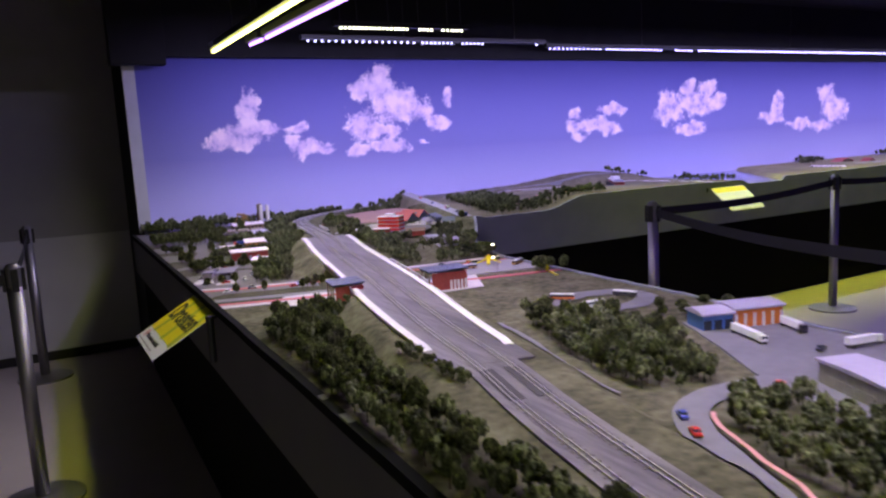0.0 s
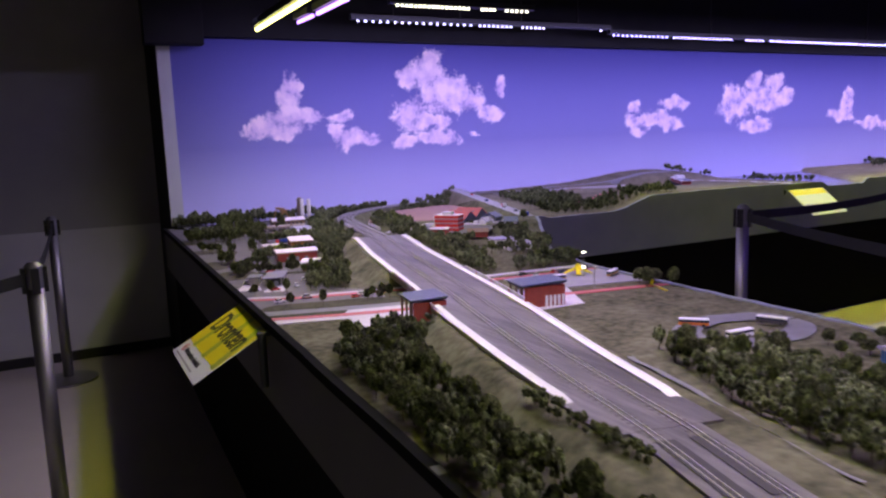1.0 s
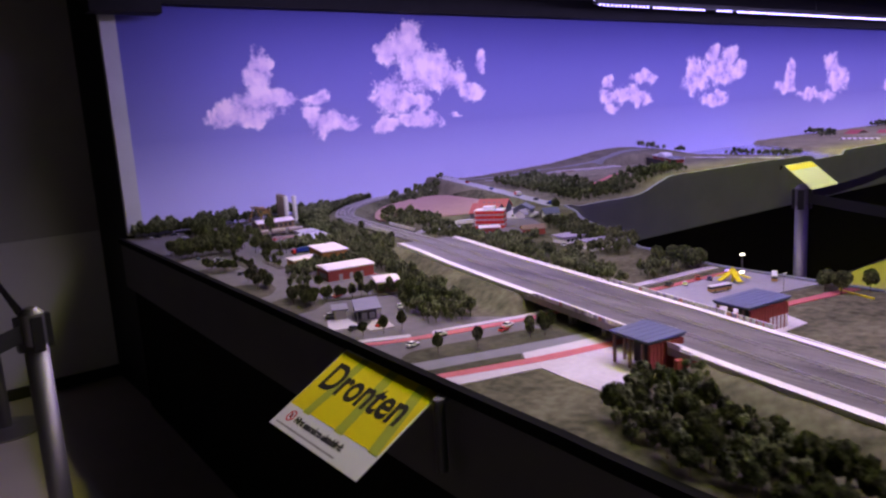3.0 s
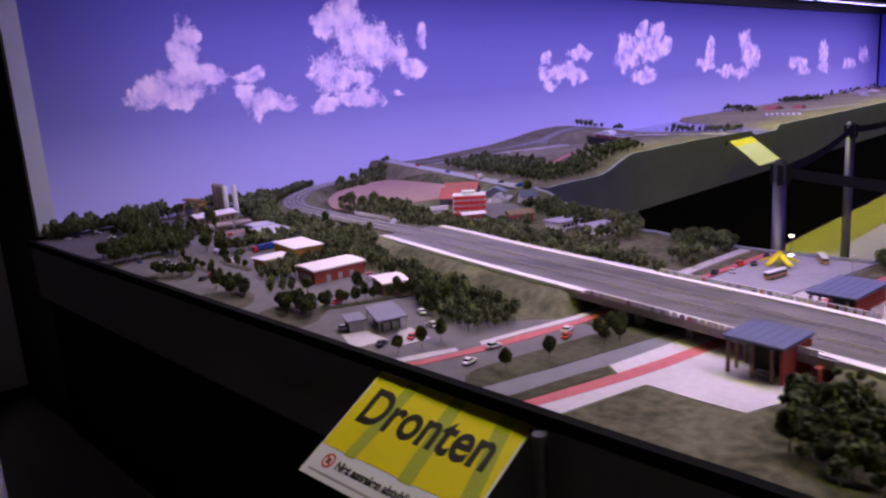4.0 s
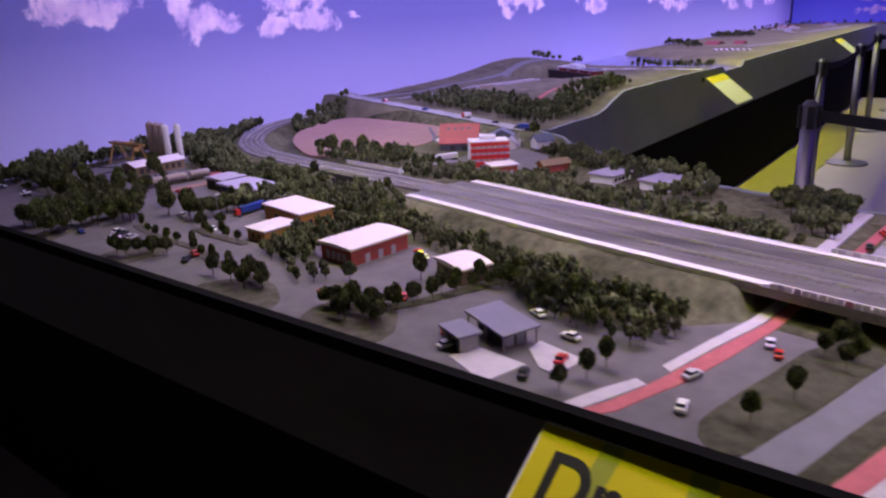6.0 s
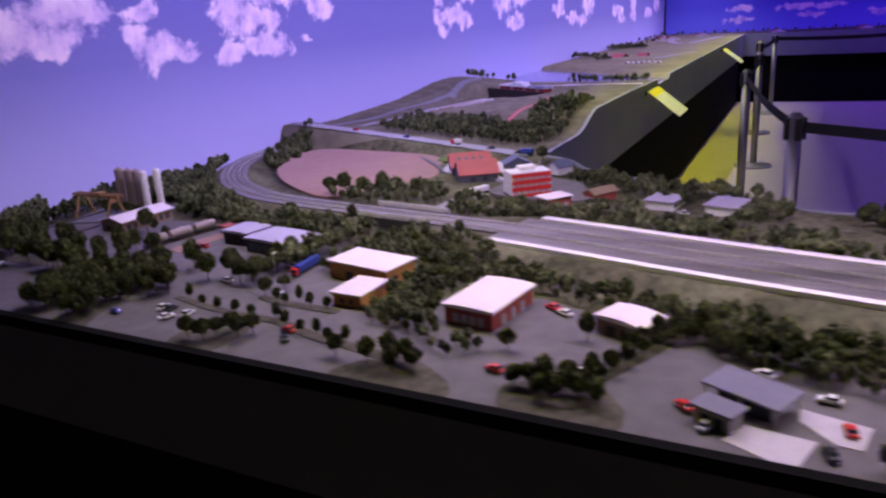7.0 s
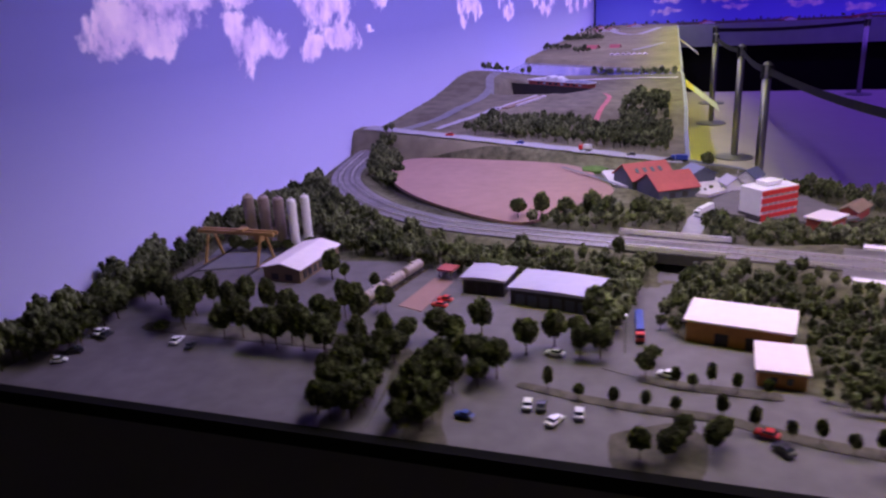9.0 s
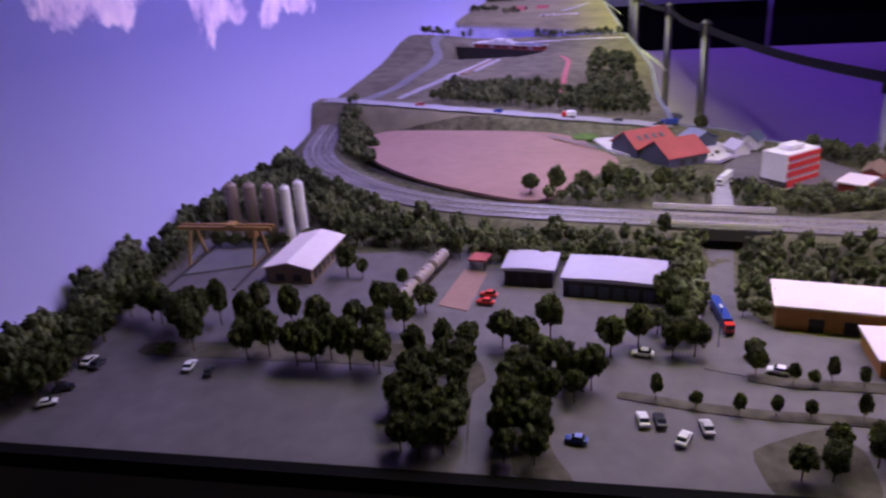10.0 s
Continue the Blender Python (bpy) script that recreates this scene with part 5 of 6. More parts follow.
# wall and floor carry the trench's shade in their near-black colour
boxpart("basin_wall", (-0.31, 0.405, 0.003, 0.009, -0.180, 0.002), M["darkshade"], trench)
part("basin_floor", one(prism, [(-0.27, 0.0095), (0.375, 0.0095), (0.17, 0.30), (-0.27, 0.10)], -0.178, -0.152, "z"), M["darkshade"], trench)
gate = thing("lock_gate", pose(4.05, 5.893, 1.055, 0, 0, -13.5), "pale lock walls with a dark red sluice between", "lock")
boxpart("lock_wall", (-0.25, 0.25, 0.020, 0.034, -0.02, 0.006), M["paving"], gate)
boxpart("lock_wall", (-0.14, 0.25, -0.034, -0.020, -0.02, 0.006), M["paving"], gate)
boxpart("sluice", (-0.22, 0.24, -0.0195, 0.0195, -0.02, 0.002), M["brownwall"], gate)
house("villa", 8.22, 5.94, 0.14, 0.22, 80, 0.03, "gable", M["brownwall"], M["redroof"], "far farmhouse with an orange-red roof", z=1.0, rise=0.04)
house("villa", 8.3, 5.70, 0.10, 0.12, 80, 0.03, "gable", M["brownwall"], M["redroof"], "far house with a red roof", z=1.0, rise=0.035)
for i in range(7):
    house("beach_house", 7.33, 5.36 + i * 0.05, 0.07, 0.045, 5, 0.032, "gable", M["darkwall"], M["whiteroof"], "small dark waterside house", z=1.0, rise=0.014, group="waterside houses")
for x, y in ((11.7, 6.12), (11.95, 6.0), (12.4, 6.2), (12.9, 5.7), (13.1, 4.6), (13.2, 3.4), (13.1, 2.4)):
    house("villa", x, y, 0.16, 0.22, 15, 0.04, "gable", M["whitewall"], M["redroof"], "far model house with a red roof", z=1.0, rise=0.04)
arch = thing("road_bridge", pose(13.0, 2.2, 1.0, 0, 0, 90), "long red bow bridge at the end wall", "bridge")
bm = bmesh.new()
n = 16
prism(bm, [(-0.55 + 1.1 * i / n, 0.02 + 0.09 * math.sin(math.pi * i / n)) for i in range(n + 1)] + [(0.55 - 1.1 * i / n, 0.008 + 0.08 * math.sin(math.pi * i / n)) for i in range(n + 1)], -0.012, 0.012, "y")
part("bow", bm, M["redbrick"], arch)
boxpart("deck", (-0.7, 0.7, -0.03, 0.03, 0.0, 0.008), M["redbrick"], arch)
for i in range(1, 12):
    u = -0.55 + 1.1 * i / 12
    boxpart("hanger", (u - 0.003, u + 0.003, -0.003, 0.003, 0.0082, 0.01 + 0.08 * math.sin(math.pi * i / 12)), M["redbrick"], arch)


# ---- barrier posts ----
def build_post():
    t = thing("barrier_post", Matrix(), "brushed steel queue barrier post on a round base", "barrier post", "barrier posts")
    bm = bmesh.new()
    cyl(bm, 0.175, 0.0, 0.012, 40)
    cyl(bm, 0.165, 0.0122, 0.030, 40, r2=0.06)
    part("base", bm, M["steel"], t, "domed steel base plate")
    part("pole", one(cyl, 0.031, 0.0303, 0.97, 24), M["steel"], t, smooth=True)
    cassette = part("head", one(cyl, 0.0325, 0.9703, 1.055, 24), M["steel"], t, "steel belt cassette")
    part("cap", one(cyl, 0.032, 1.0553, 1.072, 24, r2=0.018), M["steel"], t, "rounded steel cap")
    for k in range(4):
        part("belt_clip", one(box, 0.030, 0.044, -0.014, 0.014, 0.955, 1.050, m=pose(0, 0, 0, 0, 0, 90 * k)), M["plastic"], cassette)
    return t


POSTS = [(0.325, 6.64), (0.28, 4.50), (-0.9, 3.5), (3.57, 4.09), (5.87, 4.47), (7.69, 4.50), (9.70, 4.63), (11.45, 4.55), (12.2, 2.5), (2.9, 2.2)]
first_post = build_post()
for i, (x, y) in enumerate(POSTS):
    m = pose(x, y, 0, 0, 0, 7 * i)
    if i == 0:
        first_post.matrix_basis = m
    else:
        copy_thing(first_post, m)


def belt(a, b, sag=0.03):
    t = thing("barrier_belt", Matrix(), "black webbing belt between two barrier posts", "barrier belt", "barrier belts")
    a, b = Vector((*a, 1.01)), Vector((*b, 1.01))
    d = (b - a).normalized()
    a, b = a + d * 0.043, b - d * 0.043
    s = Vector((-d.y, d.x, 0)) * 0.0012
    bm = bmesh.new()
    rows = []
    n = 14
    for i in range(n + 1):
        p = a + (b - a) * (i / n) - Vector((0, 0, sag * math.sin(math.pi * i / n)))
        rows.append([bm.verts.new(p + s * u + Vector((0, 0, v))) for u, v in ((-1, -0.024), (1, -0.024), (1, 0.024), (-1, 0.024))])
    for p, q in zip(rows, rows[1:]):
        for k in range(4):
            bm.faces.new((p[k], p[(k + 1) % 4], q[(k + 1) % 4], q[k]))
    bm.faces.new(rows[0])
    bm.faces.new(rows[-1])
    part("webbing", bm, M["belt"], t)
    return t


for a, b in ((0, 1), (1, 2), (3, 4), (4, 5), (5, 6), (6, 7), (7, 8), (9, 3)):
    belt(POSTS[a], POSTS[b])


# ---- signs on the table edge ----
def lettering(text, size, mat, parent, x, y, z=0.0032, align="LEFT", squeeze=1.0, bold=0.0):
    cu = bpy.data.curves.new("lettering", "FONT")
    cu.body, cu.size, cu.align_x, cu.extrude, cu.offset = text, size, align, 0.0004, bold
    tmp = bpy.data.objects.new("lettering", cu)
    scene.collection.objects.link(tmp)
    bpy.context.view_layer.update()
    me = bpy.data.meshes.new_from_object(tmp.evaluated_get(bpy.context.evaluated_depsgraph_get()))
    bpy.data.objects.remove(tmp)
    me.materials.clear()
    me.materials.append(mat)
    ob = new("lettering", me)
    ob.parent = parent
    ob.matrix_basis = Matrix.Translation((x, y, z)) @ Matrix.Diagonal((squeeze, 1, 1, 1))
    return ob


def sign_board(name, m, width, height, label):
    """A printed board: x along its length, y up its slope, top edge at y = 0."""
    t = thing(name, m, label, "sign")
    boxpart("board", (0, width, -height, 0, 0, 0.0022), M["signwhite"], t, bevel=0.0008, label="white board with a thin edge")
    boxpart("yellow_field", (0.004, width - 0.004, -height * 0.74, -0.004, 0.0023, 0.0027), M["signyellow"], t)
    return t


# x of the board runs along -y of the hall; the slope falls towards the visitor
def sloped(x, y, z, rz, tilt):
    return pose(x, y, z, 0, 0, rz) @ pose(0, 0, 0, tilt, 0, 0)


sign = sign_board("town_sign", sloped(0.909, 3.896, 0.935, -89.6, 29), 0.410, 0.264, "yellow and white sign sloping out from the table edge")
for u, lean, w in ((0.095, -0.02, 0.030), (0.215, 0.012, 0.034), (0.335, 0.035, 0.034)):
    bm = bmesh.new()
    prism(bm, [(u, -0.0045), (u + w, -0.0045), (u + w + lean, -0.200), (u + lean, -0.200)], 0.0028, 0.0030, "z")
    part("stripe", bm, M["signgreen"], sign)
lettering("Dronten", 0.118, M["ink"], sign, 0.030, -0.124, squeeze=0.84, bold=0.0026)
lettering("Niet aanraken alstublieft", 0.026, M["ink"], sign, 0.078, -0.232, z=0.0026, squeeze=0.86, bold=0.0008)
bm = bmesh.new()
prism(bm, [(0.018, -0.2530), (0.300, -0.2530), (0.300, -0.2480), (0.018, -0.2480)], 0.0023, 0.0026, "z")
part("small_print_bar", bm, M["greyconcrete"], sign)
bm = bmesh.new()
for k in range(24):
    a0, a1 = 2 * math.pi * k / 24, 2 * math.pi * (k + 1) / 24
    prism(bm, [(0.052 + r * math.cos(a), -0.222 + r * math.sin(a)) for r, a in ((0.012, a0), (0.016, a0), (0.016, a1), (0.012, a1))], 0.0023, 0.0027, "z")
part("prohibition_ring", bm, M["redink"], sign)
part("prohibition_bar", one(box, -0.013, 0.013, -0.0018, 0.0018, 0.0023, 0.0028, m=pose(0.052, -0.222, 0, 0, 0, -45)), M["redink"], sign)
boxpart("hand_mark", (0.047, 0.057, -0.228, -0.216, 0.0022, 0.0025), M["ink"], sign)
boxpart("top_rail", (-0.045, 0.455, 0.002, 0.006, -0.002, 0.002), M["signgreen"], sign)
for k in range(40):
    boxpart("perforation", (0.012 + k * 0.0097, 0.0165 + k * 0.0097, -0.0062, -0.0008, 0.0024, 0.0033), M["signwhite"], sign)
bracket = thing("sign_bracket", pose(0.893, 3.455, 0.925), "black bent metal bracket that carries the sign", "bracket")
part("upright", one(cyl, 0.013, -0.15, 0.012, 14, m=Matrix.Translation((-0.018, 0, 0))), M["plastic"], bracket)
part("arm", one(cyl, 0.006, -0.02, 0.02, 12, m=pose(0.0, 0, 0.006, 0, 90, 0)), M["plastic"], bracket)

for x in (5.32, 9.75):
    s = sign_board("strip_sign", pose(x - 0.2, STRIP_FRONT - 0.03, 1.0, 0, 0, 0) @ pose(0, 0, 0, 38, 0, 0), 0.38, 0.270, "white sign with a yellow head sloping out over the aisle")
    boxpart("white_field", (0.006, 0.374, -0.200, -0.062, 0.0028, 0.0031), M["signwhite"], s)
    boxpart("arm", (-0.03, -0.024, -0.01, 0.03, -0.10, 0.0), M["plastic"], s)
# black lip along the rim of the tables
rim = [((left_edge(y) - 0.022, y), y) for y in np.linspace(-0.8, 6.43, 60)]
lipv, lipf = [], []
for (x, y), _ in rim:
    z = lie1(left_edge(y) + 0.01, y)
    lipv += [(x, y, z - 0.02), (x, y, z + 0.0055), (x + 0.0225, y, z + 0.0055), (x + 0.0225, y, z - 0.02)]
for i in range(len(rim) - 1):
    for a in range(4):
        b = (a + 1) % 4
        lipf.append((i * 4 + a, i * 4 + b, i * 4 + 4 + b, i * 4 + 4 + a))
tagged(raw("trim_rim", lipv, lipf, M["skirt"]), "black lip along the table rim", "trim", kind="structure")

# ---- trees ----
def crown_arrays(seed, lumps, leaves, tall=1.0, stem=False):
    """Vertices and triangles of a crown about one high and one wide, its foot at z = 0.25: foam lumps and many small tufts."""
    rnd = random.Random(seed)
    bm = bmesh.new()
    core = Vector((0, 0, 0.47 + 0.215 * tall))
    centres = [(core, 0.27)]
    for v in bmesh.ops.create_icosphere(bm, subdivisions=2, radius=0.27, matrix=Matrix.Translation(core) @ Matrix.Diagonal((1.12, 1.12, 0.85 * tall, 1)))["verts"]:
        v.co += (v.co - core) * (noise.noise(v.co * 7 + Vector((seed, 3, 0))) * 0.5)
    for i in range(lumps):
        a, h = i * 2.39996 + rnd.uniform(-0.3, 0.3), (i + rnd.uniform(0.1, 0.9)) / lumps
        r = 0.36 * math.sqrt(max(0.04, 1 - (2 * h - 0.95) ** 2)) * rnd.uniform(0.8, 1.1)
        c = Vector((r * math.cos(a), r * math.sin(a), 0.46 + 0.43 * h * tall))
        s = rnd.uniform(0.085, 0.150)
        centres.append((c, s))
        made = bmesh.ops.create_icosphere(bm, subdivisions=1, radius=s, matrix=Matrix.Translation(c) @ Matrix.Diagonal((1, 1, rnd.uniform(0.9, 1.25), 1)))["verts"]
        for v in made:
            v.co += (v.co - c) * (noise.noise(v.co * 9 + Vector((seed, 0, 0))) * 0.9)
    for i in range(leaves):
        c, s = rnd.choice(centres)
        d = Vector((rnd.gauss(0, 1), rnd.gauss(0, 1), rnd.gauss(0, 1) + 0.2)).normalized()
        p = c + d * s * rnd.uniform(0.85, 1.25)
        u = d.orthogonal().normalized()
        w = d.cross(u)
        ang, q = rnd.uniform(0, 6.283), rnd.uniform(0.028, 0.074)
        u, w = u * math.cos(ang) + w * math.sin(ang), w * math.cos(ang) - u * math.sin(ang)
        tilt = d * rnd.uniform(-0.6, 0.9)
        bm.faces.new([bm.verts.new(p + (u + tilt) * q), bm.verts.new(p + (w - u * 0.5) * q), bm.verts.new(p + (-w - u * 0.5) * q)])
    if stem:
        cyl(bm, 0.035, 0.0, 0.45, 5, r2=0.02)
    bmesh.ops.triangulate(bm, faces=bm.faces[:])
    bm.verts.index_update()
    v = np.array([tuple(x.co) for x in bm.verts])
    f = np.array([[x.index for x in y.verts] for y in bm.faces])
    bm.free()
    return v, f


def trunk_bm(seed):
    rnd = random.Random(seed)
    bm = bmesh.new()
    cyl(bm, 0.030, 0.0, 0.50, 7, r2=0.016)
    for k in range(4):
        a = k * 1.57 + rnd.uniform(-0.5, 0.5)
        cyl(bm, 0.012, 0.0, 0.30, 5, r2=0.006, m=pose(0, 0, 0.30 + 0.04 * k, 0, 0, math.degrees(a)) @ pose(0, 0, 0, 0, 42, 0))
    return bm


SHAPES = [crown_arrays(i + 3, 24, 760, (1.1, 1.28, 1.0, 1.4)[i % 4]) for i in range(5)]
LOW = [crown_arrays(i + 40, 12, 170, (1.05, 1.25, 0.95)[i % 3], stem=True) for i in range(6)]
KIND = []
for i, (v, f) in enumerate(SHAPES):
    me = bpy.data.meshes.new("crown")
    me.from_pydata(v.tolist(), [], f.tolist())
    me.materials.append(M["leaf"])
    tm = bpy.data.meshes.new("trunk")
    b = trunk_bm(i)
    b.to_mesh(tm)
    b.free()
    tm.materials.append(M["bark"])
    KIND.append((tm, me))


def tree(x, y, h, w, rnd, label="dark green foam model tree", group="model trees"):
    k = rnd.randrange(len(KIND))
    t = thing("tree", pose(x, y, lie1(x, y) + 0.001, 0, 0, rnd.uniform(0, 360)), label, "tree", group)
    for name, me in zip(("trunk", "crown"), KIND[k]):
        o = new(name, me)
        o.parent = t
        o.scale = (w * 1.04, w * 1.04, h * 0.95)
    return t


def inside(x, y, poly):
    c = False
    for (x0, y0), (x1, y1) in zip(poly, poly[1:] + poly[:1]):
        if (y0 > y) != (y1 > y) and x < (x1 - x0) * (y - y0) / (y1 - y0) + x0:
            c = not c
    return c


def spread(poly, gap, rnd):
    xs, ys = [p[0] for p in poly], [p[1] for p in poly]
    n = int((max(xs) - min(xs)) * (max(ys) - min(ys)) / gap ** 2 * 3) + 20
    out = []
    for _ in range(n * 4):
        x, y = rnd.uniform(min(xs), max(xs)), rnd.uniform(min(ys), max(ys))
        if inside(x, y, poly) and all((x - a) ** 2 + (y - b) ** 2 > gap * gap for a, b in out):
            out.append((x, y))
    return out


ALONE = []


def woodland(name, polys, gap, h, label, seed, alone=0, thick=(0.54, 0.76)):
    """Many trees as one piece, the first few of them as trees of their own."""
    rnd = random.Random(seed)
    V, F, k = [], [], 0
    for poly in polys:
        for x, y in spread(poly, gap, rnd):
            v, f = LOW[rnd.randrange(len(LOW))]
            s = h * rnd.uniform(0.6, 1.25)
            w = s * rnd.uniform(*thick)
            if alone > 0:
                alone -= 1
                ALONE.append((x, y, s, w))
                continue
            a = rnd.uniform(0, 6.283)
            R = np.array([[math.cos(a), -math.sin(a), 0], [math.sin(a), math.cos(a), 0], [0, 0, 1]])
            q = (v - np.array([0, 0, 0.06])) @ R.T * np.array([w, w, s]) + np.array([x, y, lie1(x, y)])
            V.append(q)
            F.append(f + k)
            k += len(q)
    return tagged(raw(name, np.vstack(V).tolist(), np.vstack(F).tolist(), M["leaf_stuff"]), label, "woodland", kind="stuff")


woodland("woodland_bank", [[(0.895, 1.4), (0.955, 1.45), (0.985, 1.95), (1.005, 2.10), (1.02, 2.24), (1.030, 2.40), (1.055, 2.557), (1.085, 2.714), (1.125, 2.87), (1.145, 2.96), (1.20, 3.03), (1.21, 3.14), (1.13, 3.155), (1.04, 3.13), (0.975, 3.08), (0.94, 2.95), (0.922, 2.70), (0.915, 2.4), (0.905, 2.0)]], 0.0265, 0.060, "dense dark trees along the railway bank", 1, 90)
woodland("hedge_bank", [[(1.10, 2.10), (1.13, 2.12), (1.135, 2.42), (1.105, 2.44)], [(1.0, 2.3), (1.03, 2.3), (1.06, 2.46), (1.03, 2.46)], [(1.16, 3.03), (1.24, 3.05), (1.26, 3.13), (1.18, 3.14)]], 0.014, 0.026, "low dark bushes beside the track", 2)
woodland("woodland_east", [[(1.64, 2.67), (1.54, 2.43), (1.455, 2.12), (1.455, 2.0), (1.50, 1.93), (1.62, 1.94), (1.71, 2.08), (1.77, 2.22), (1.82, 2.40), (1.75, 2.50)]], 0.0235, 0.056, "dense dark wood beside the railway", 3, 60)
woodland("woodland_road", [[(1.47, 1.79), (1.43, 1.73), (1.375, 1.60), (1.345, 1.50), (1.26, 1.25), (1.45, 1.10), (1.58, 1.30), (1.60, 1.62), (1.62, 1.74), (1.56, 1.81)]], 0.029, 0.058, "olive trees beside the country road", 4)
woodland("woodland_rail", [[(1.150, 3.865), (1.20, 3.835), (1.275, 3.815), (1.36, 4.05), (1.455, 4.40), (1.56, 4.68), (1.665, 4.80), (1.72, 5.00), (1.72, 5.055), (1.53, 5.09), (1.53, 4.86), (1.40, 4.74), (1.42, 4.66), (1.44, 4.55), (1.40, 4.44), (1.34, 4.25), (1.22, 4.12), (1.18, 4.0)], [(1.42, 5.09), (1.45, 5.06), (1.55, 5.08), (1.72, 5.045), (1.72, 5.06), (1.55, 5.115), (1.44, 5.13)]], 0.0222, 0.054, "dense dark trees between yards and railway", 5, 0, (0.46, 0.66))
woodland("woodland_yard", [[(1.36, 4.855), (1.48, 4.87), (1.41, 4.74), (1.25, 4.715), (1.17, 4.66), (1.13, 4.66), (1.165, 4.80), (1.21, 4.875), (1.235, 4.86)], [(1.10, 4.66), (1.16, 4.60), (1.13, 4.54), (1.075, 4.60)]], 0.0235, 0.046, "low dark bushes and trees between workshop and warehouse", 15)
woodland("woodland_curve", [[(1.36, 5.215), (1.60, 5.183), (1.73, 5.160), (1.74, 5.23), (1.67, 5.235), (1.48, 5.240), (1.38, 5.255)], [(1.67, 5.24), (1.76, 5.23), (1.765, 5.30), (1.775, 5.45), (1.81, 5.66), (1.88, 5.83), (1.99, 5.985), (2.15, 6.135), (2.3, 6.26), (2.5, 6.37), (2.3, 6.43), (2.0, 6.42), (1.92, 6.22), (1.95, 6.10), (1.80, 5.98), (1.76, 5.80), (1.70, 5.66), (1.66, 5.50)],
                            [(2.48, 6.07), (2.62, 6.10), (2.85, 6.18), (3.02, 6.27), (2.97, 6.30), (2.75, 6.25), (2.54, 6.19)]], 0.0225, 0.062, "dark trees inside the railway curve and along the backdrop", 6)
woodland("woodland_back", [[(1.02, 6.34), (1.6, 6.33), (1.95, 6.36), (1.95, 6.42), (1.02, 6.42)]], 0.031, 0.088, "tall dark trees along the painted backdrop", 12)
woodland("woodland_town", [[(1.77, 3.76), (1.86, 3.74), (1.94, 4.0), (2.02, 4.4), (2.06, 4.72), (1.98, 4.82), (1.93, 4.5), (1.83, 4.1)], [(2.02, 4.42), (2.18, 4.5), (2.16, 4.60), (2.06, 4.66)], [(1.9, 3.70), (2.18, 3.69), (2.20, 3.80), (1.95, 3.80)],
                           [(2.28, 4.35), (2.38, 4.30), (2.62, 4.72), (2.52, 4.80), (2.38, 4.55)], [(2.03, 5.50), (2.00, 5.28), (2.03, 5.09), (2.12, 5.09), (2.12, 5.25), (2.10, 5.42)], [(1.90, 4.74), (2.02, 4.70), (2.06, 4.80), (2.09, 4.90), (2.12, 5.03), (1.96, 5.02)], [(2.0, 4.2), (2.13, 4.12), (2.16, 4.06), (2.3, 4.08), (2.28, 4.15), (2.12, 4.20)], [(2.36, 4.12), (2.46, 4.3), (2.42, 4.4), (2.34, 4.2)]], 0.029, 0.058, "scattered dark trees among houses", 7)
woodland("hedge_barn", [[(2.43, 5.085), (2.455, 5.095), (2.535, 4.87), (2.51, 4.86)], [(2.13, 4.76), (2.16, 4.74), (2.20, 4.80), (2.17, 4.82)]], 0.017, 0.024, "low dark hedge beside the farmyard", 17)
woodland("woodland_heath", [[(3.24, 6.02), (3.10, 5.13), (3.45, 5.12), (3.56, 5.36), (3.58, 5.5), (3.60, 5.75), (3.62, 5.96)], [(3.45, 5.12), (4.14, 5.135), (4.22, 5.31), (3.56, 5.36)]], 0.031, 0.062, "dark wood on the heath", 8)
woodland("woodland_shore", [[(5.30, 5.10), (5.48, 5.10), (5.50, 5.66), (5.36, 5.66)], [(5.40, 6.08), (5.50, 6.08), (5.50, 6.16), (5.40, 6.16)], [(5.2, 6.26), (5.42, 6.24), (5.36, 6.40), (5.22, 6.40)]], 0.040, 0.055, "rows of dark trees near the water", 9)
woodland("hedge_shore", [[(8.10, 6.16), (8.24, 6.16), (8.24, 6.42), (8.10, 6.42)], [(9.6, 5.95), (9.85, 5.95), (9.85, 6.42), (9.6, 6.42)], [(7.62, 5.9), (7.70, 5.9), (7.70, 6.05), (7.62, 6.05)]], 0.036, 0.066, "dense dark hedge blocks on the far shore", 16)
woodland("woodland_end", [[(9.9, 6.1), (13.6, 6.1), (13.6, 6.42), (9.9, 6.42)], [(13.2, -3.0), (13.6, -3.0), (13.6, 6.1), (13.2, 6.1)]], 0.15, 0.055, "dim trees at the end of the model", 10)
rnd = random.Random(21)
SINGLE = []
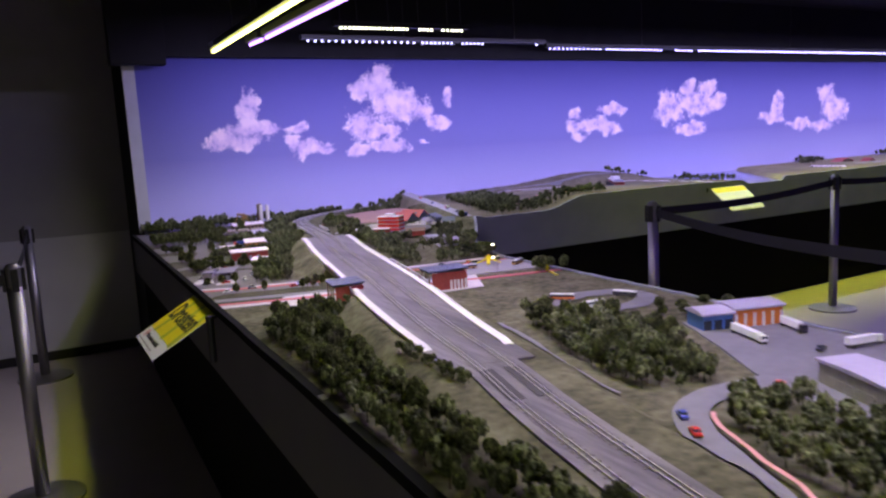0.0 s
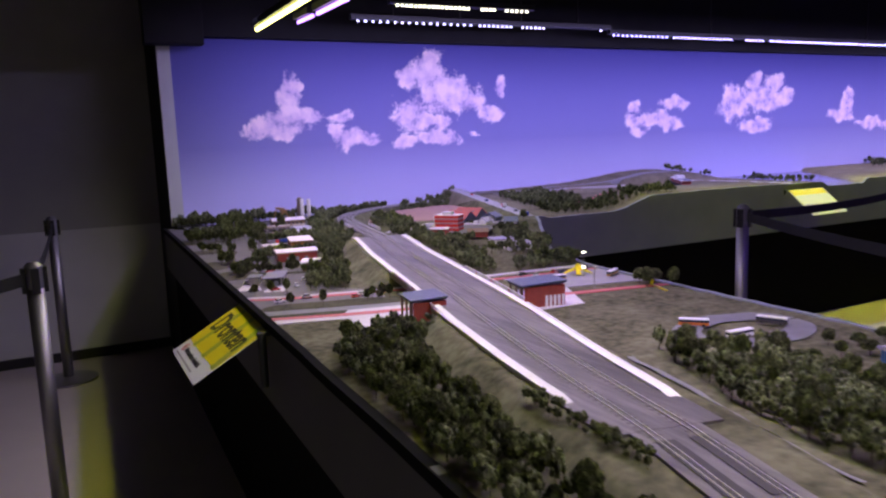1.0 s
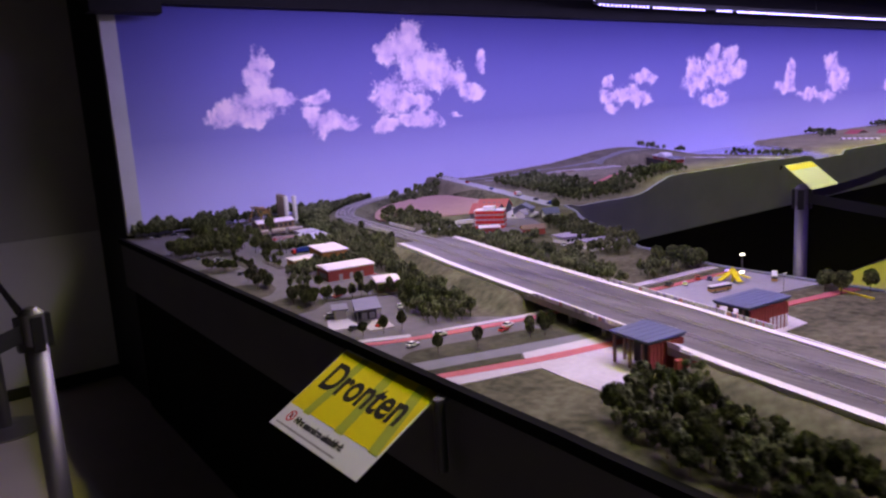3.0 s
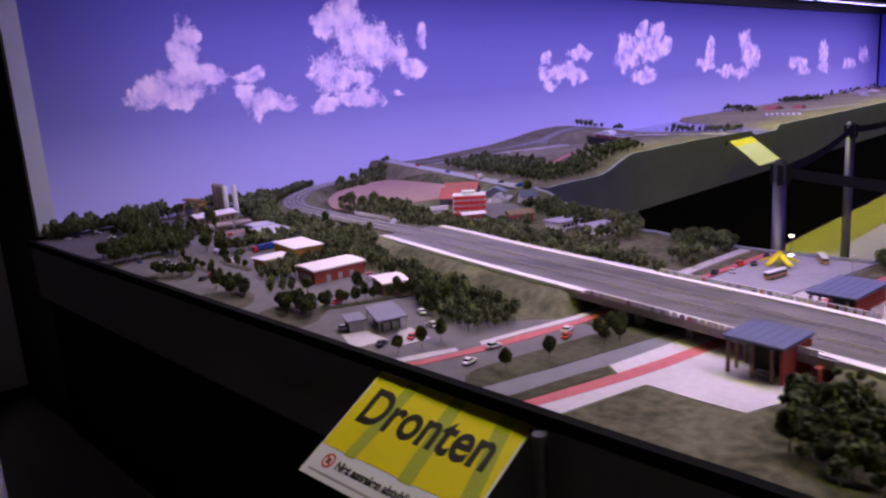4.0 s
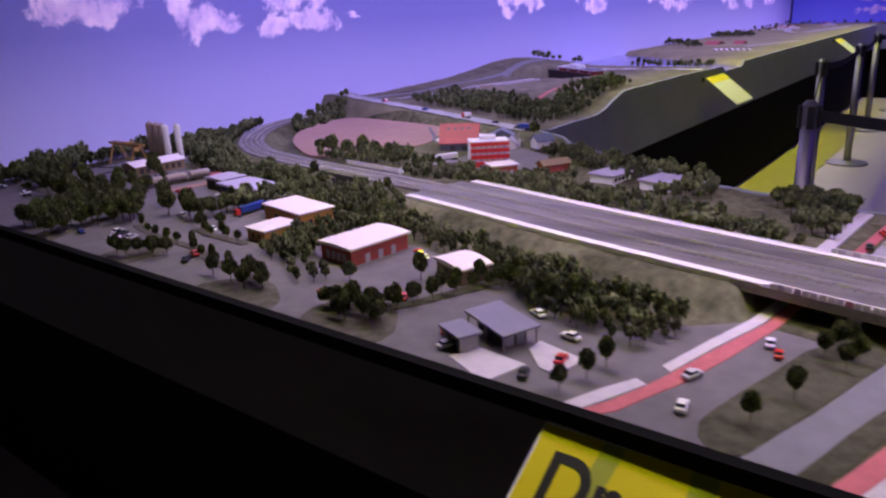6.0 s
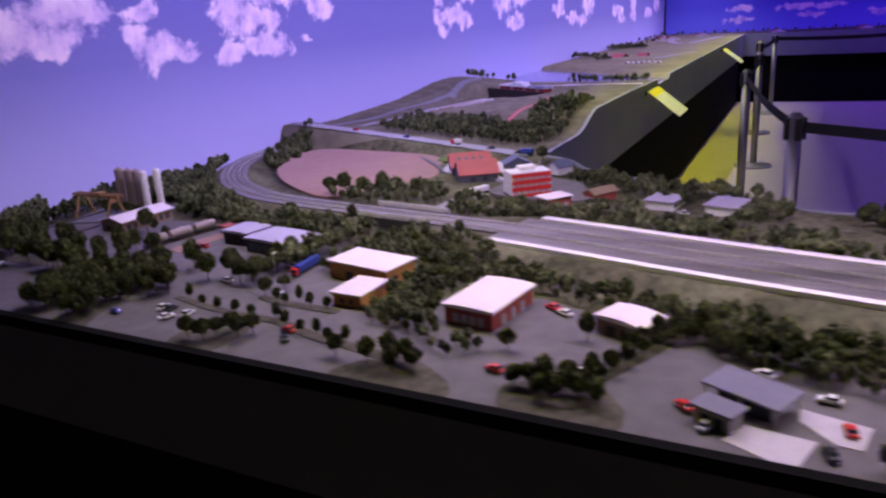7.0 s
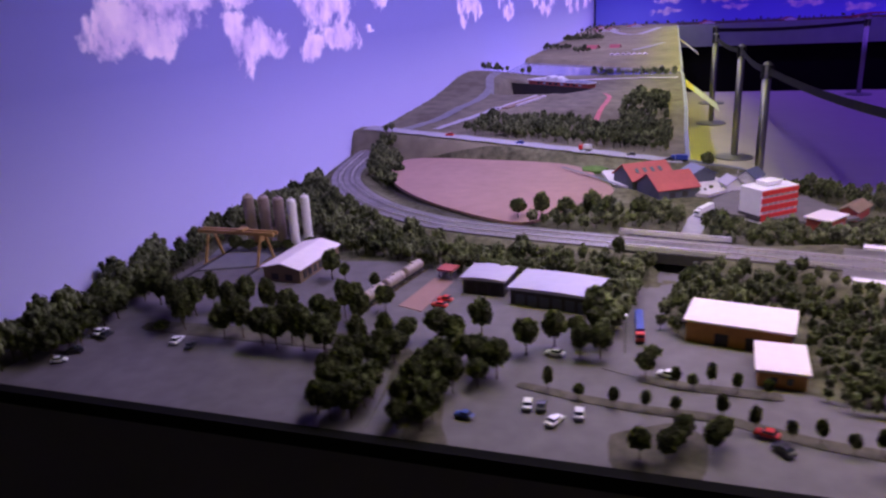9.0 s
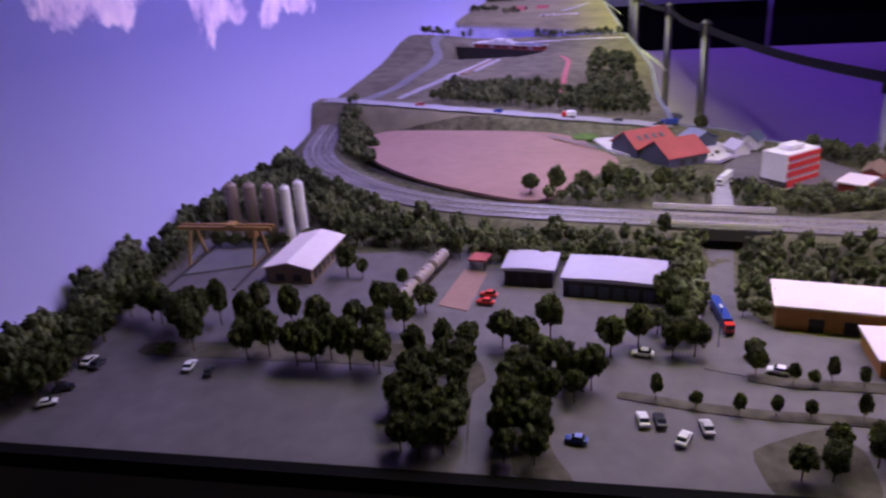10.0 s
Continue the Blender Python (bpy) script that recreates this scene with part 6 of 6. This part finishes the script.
for poly, gap, h, w in (
        ([(1.29, 5.71), (1.39, 5.70), (1.40, 6.23), (1.33, 6.23)], 0.056, 0.080, 0.044),
        ([(1.42, 5.68), (1.45, 5.68), (1.45, 5.80), (1.42, 5.80)], 0.046, 0.066, 0.048),
        ([(1.07, 6.34), (1.09, 6.28), (1.30, 6.30), (1.50, 6.30), (1.50, 6.36), (1.07, 6.38)], 0.040, 0.064, 0.050),
        ([(0.99, 5.592), (1.17, 5.605), (1.30, 5.61), (1.25, 5.70), (1.10, 5.705), (0.99, 5.665)], 0.029, 0.064, 0.042),
        ([(0.99, 5.475), (1.10, 5.465), (1.19, 5.39), (1.25, 5.43), (1.22, 5.54), (0.99, 5.53)], 0.029, 0.064, 0.042),
        ([(1.27, 5.22), (1.33, 5.235), (1.50, 5.21), (1.50, 5.26), (1.30, 5.30)], 0.032, 0.060, 0.038),
        ([(0.99, 4.30), (1.03, 4.285), (1.08, 4.33), (1.06, 4.40), (1.02, 4.455), (0.985, 4.40)], 0.025, 0.046, 0.029),
        ([(1.075, 4.318), (1.14, 4.285), (1.22, 4.25), (1.33, 4.205), (1.34, 4.23), (1.22, 4.285), (1.14, 4.318), (1.08, 4.345)], 0.025, 0.044, 0.026),
        ([(1.22, 3.99), (1.25, 3.96), (1.32, 4.20), (1.27, 4.22)], 0.032, 0.058, 0.038),
        ([(2.06, 3.78), (2.20, 3.68), (2.26, 3.86), (2.16, 3.90)], 0.050, 0.058, 0.046),
        ([(2.10, 3.20), (2.19, 3.15), (2.20, 3.30), (2.14, 3.32)], 0.05, 0.060, 0.05),
        ([(1.90, 2.40), (1.94, 2.27), (2.12, 2.24), (2.14, 2.42), (1.98, 2.46)], 0.060, 0.040, 0.036)):
    for x, y in spread(poly, gap, rnd):
        SINGLE.append((x, y, h * rnd.uniform(0.82, 1.18), w * rnd.uniform(0.85, 1.2)))
# small trees on the verges, then the two groups at the table's edge
for x, y in ((1.163, 5.31), (1.145, 5.255), (1.131, 5.197), (1.131, 5.146), (1.130, 5.10), (1.128, 5.03), (1.100, 4.985), (1.085, 4.935), (1.086, 4.895), (1.074, 4.818), (1.065, 4.855),
             (1.219, 5.10), (1.214, 5.072), (1.228, 5.042), (1.212, 5.002), (1.210, 4.955)):
    SINGLE.append((x, y, 0.036 * rnd.uniform(0.75, 1.2), 0.020))
for x, y in ((0.990, 5.150), (0.992, 5.112), (1.020, 5.100), (1.025, 5.048), (1.056, 5.036), (1.052, 5.088), (1.021, 4.808), (1.012, 4.733), (0.998, 4.673), (1.020, 4.640), (1.040, 4.700), (1.038, 4.664), (1.150, 4.508), (1.235, 4.38), (1.240, 5.150)):
    SINGLE.append((x, y, 0.052 * rnd.uniform(0.85, 1.15), 0.036))
# the row along the car park
for x, y in ((1.384, 6.256), (1.300, 6.140), (1.340, 6.130), (1.268, 6.110), (1.242, 5.995), (1.257, 5.960), (1.230, 5.900), (1.246, 5.880), (1.220, 5.862), (1.252, 5.845), (1.222, 5.803), (1.212, 5.750), (1.232, 5.765), (1.310, 5.552), (1.280, 5.511), (1.347, 5.471), (1.288, 5.370), (1.322, 5.322), (1.60, 5.914)):
    SINGLE.append((x, y, 0.084 * rnd.uniform(0.88, 1.12), 0.051))
SINGLE += [(1.245, 6.150, 0.030, 0.036), (1.30, 5.14, 0.034, 0.034)]
for x, y in ((1.765, 6.285), (1.770, 6.245), (1.782, 6.205), (1.775, 6.165), (1.790, 6.130), (1.800, 6.070)):
    SINGLE.append((x, y, 0.044 * rnd.uniform(0.85, 1.15), 0.042))
for x, y in ((2.09, 5.54), (2.08, 5.47), (2.09, 5.40), (2.105, 5.33), (2.11, 5.28), (2.10, 5.20)):
    SINGLE.append((x, y, 0.078 * rnd.uniform(0.85, 1.15), 0.052))
for x, y in ((1.019, 3.646), (1.115, 3.611), (0.965, 3.906), (1.017, 3.886), (1.07, 3.878), (1.249, 3.567), (1.28, 3.603), (1.288, 3.555), (1.332, 3.575), (1.31, 3.59), (1.55, 5.78), (1.60, 5.88)):
    SINGLE.append((x, y, 0.051 * rnd.uniform(0.85, 1.15), 0.027))
SINGLE.append((2.79, 4.99, 0.060, 0.050))
for x, y, h, w in SINGLE + ALONE:
    small = w < 0.028
    tree(x, y, h, w, rnd, "small dark street tree" if small else "dark green foam tree with a bare trunk", "street trees" if small else "model trees")

bare = thing("bare_tree", pose(2.52, 4.917, lie1(2.52, 4.917)), "pale leafless model tree with fine twigs", "tree", "model trees")
M["twig"] = material("pale_twigs", (0.36, 0.34, 0.33), 0.9, var=0.2, scale=80)
part("trunk", one(cyl, 0.0035, 0.0, 0.040, 7, r2=0.002), M["bark"], bare)
rnd = random.Random(77)
for k in range(9):
    bm = bmesh.new()
    a, lean = k * 40 + rnd.uniform(-15, 15), rnd.uniform(15, 62)
    limb = pose(0, 0, 0.018 + 0.002 * k, 0, 0, a) @ pose(0, 0, 0, 0, lean, 0)
    cyl(bm, 0.0011, 0.0, 0.034, 5, r2=0.0005, m=limb)
    for j in range(14):
        cyl(bm, 0.0006, 0.0, rnd.uniform(0.008, 0.018), 4, r2=0.0002, m=limb @ pose(0, 0, rnd.uniform(0.008, 0.034), rnd.uniform(-60, 60), rnd.uniform(-60, 60), 0))
    part("limb", bm, M["twig"], bare)
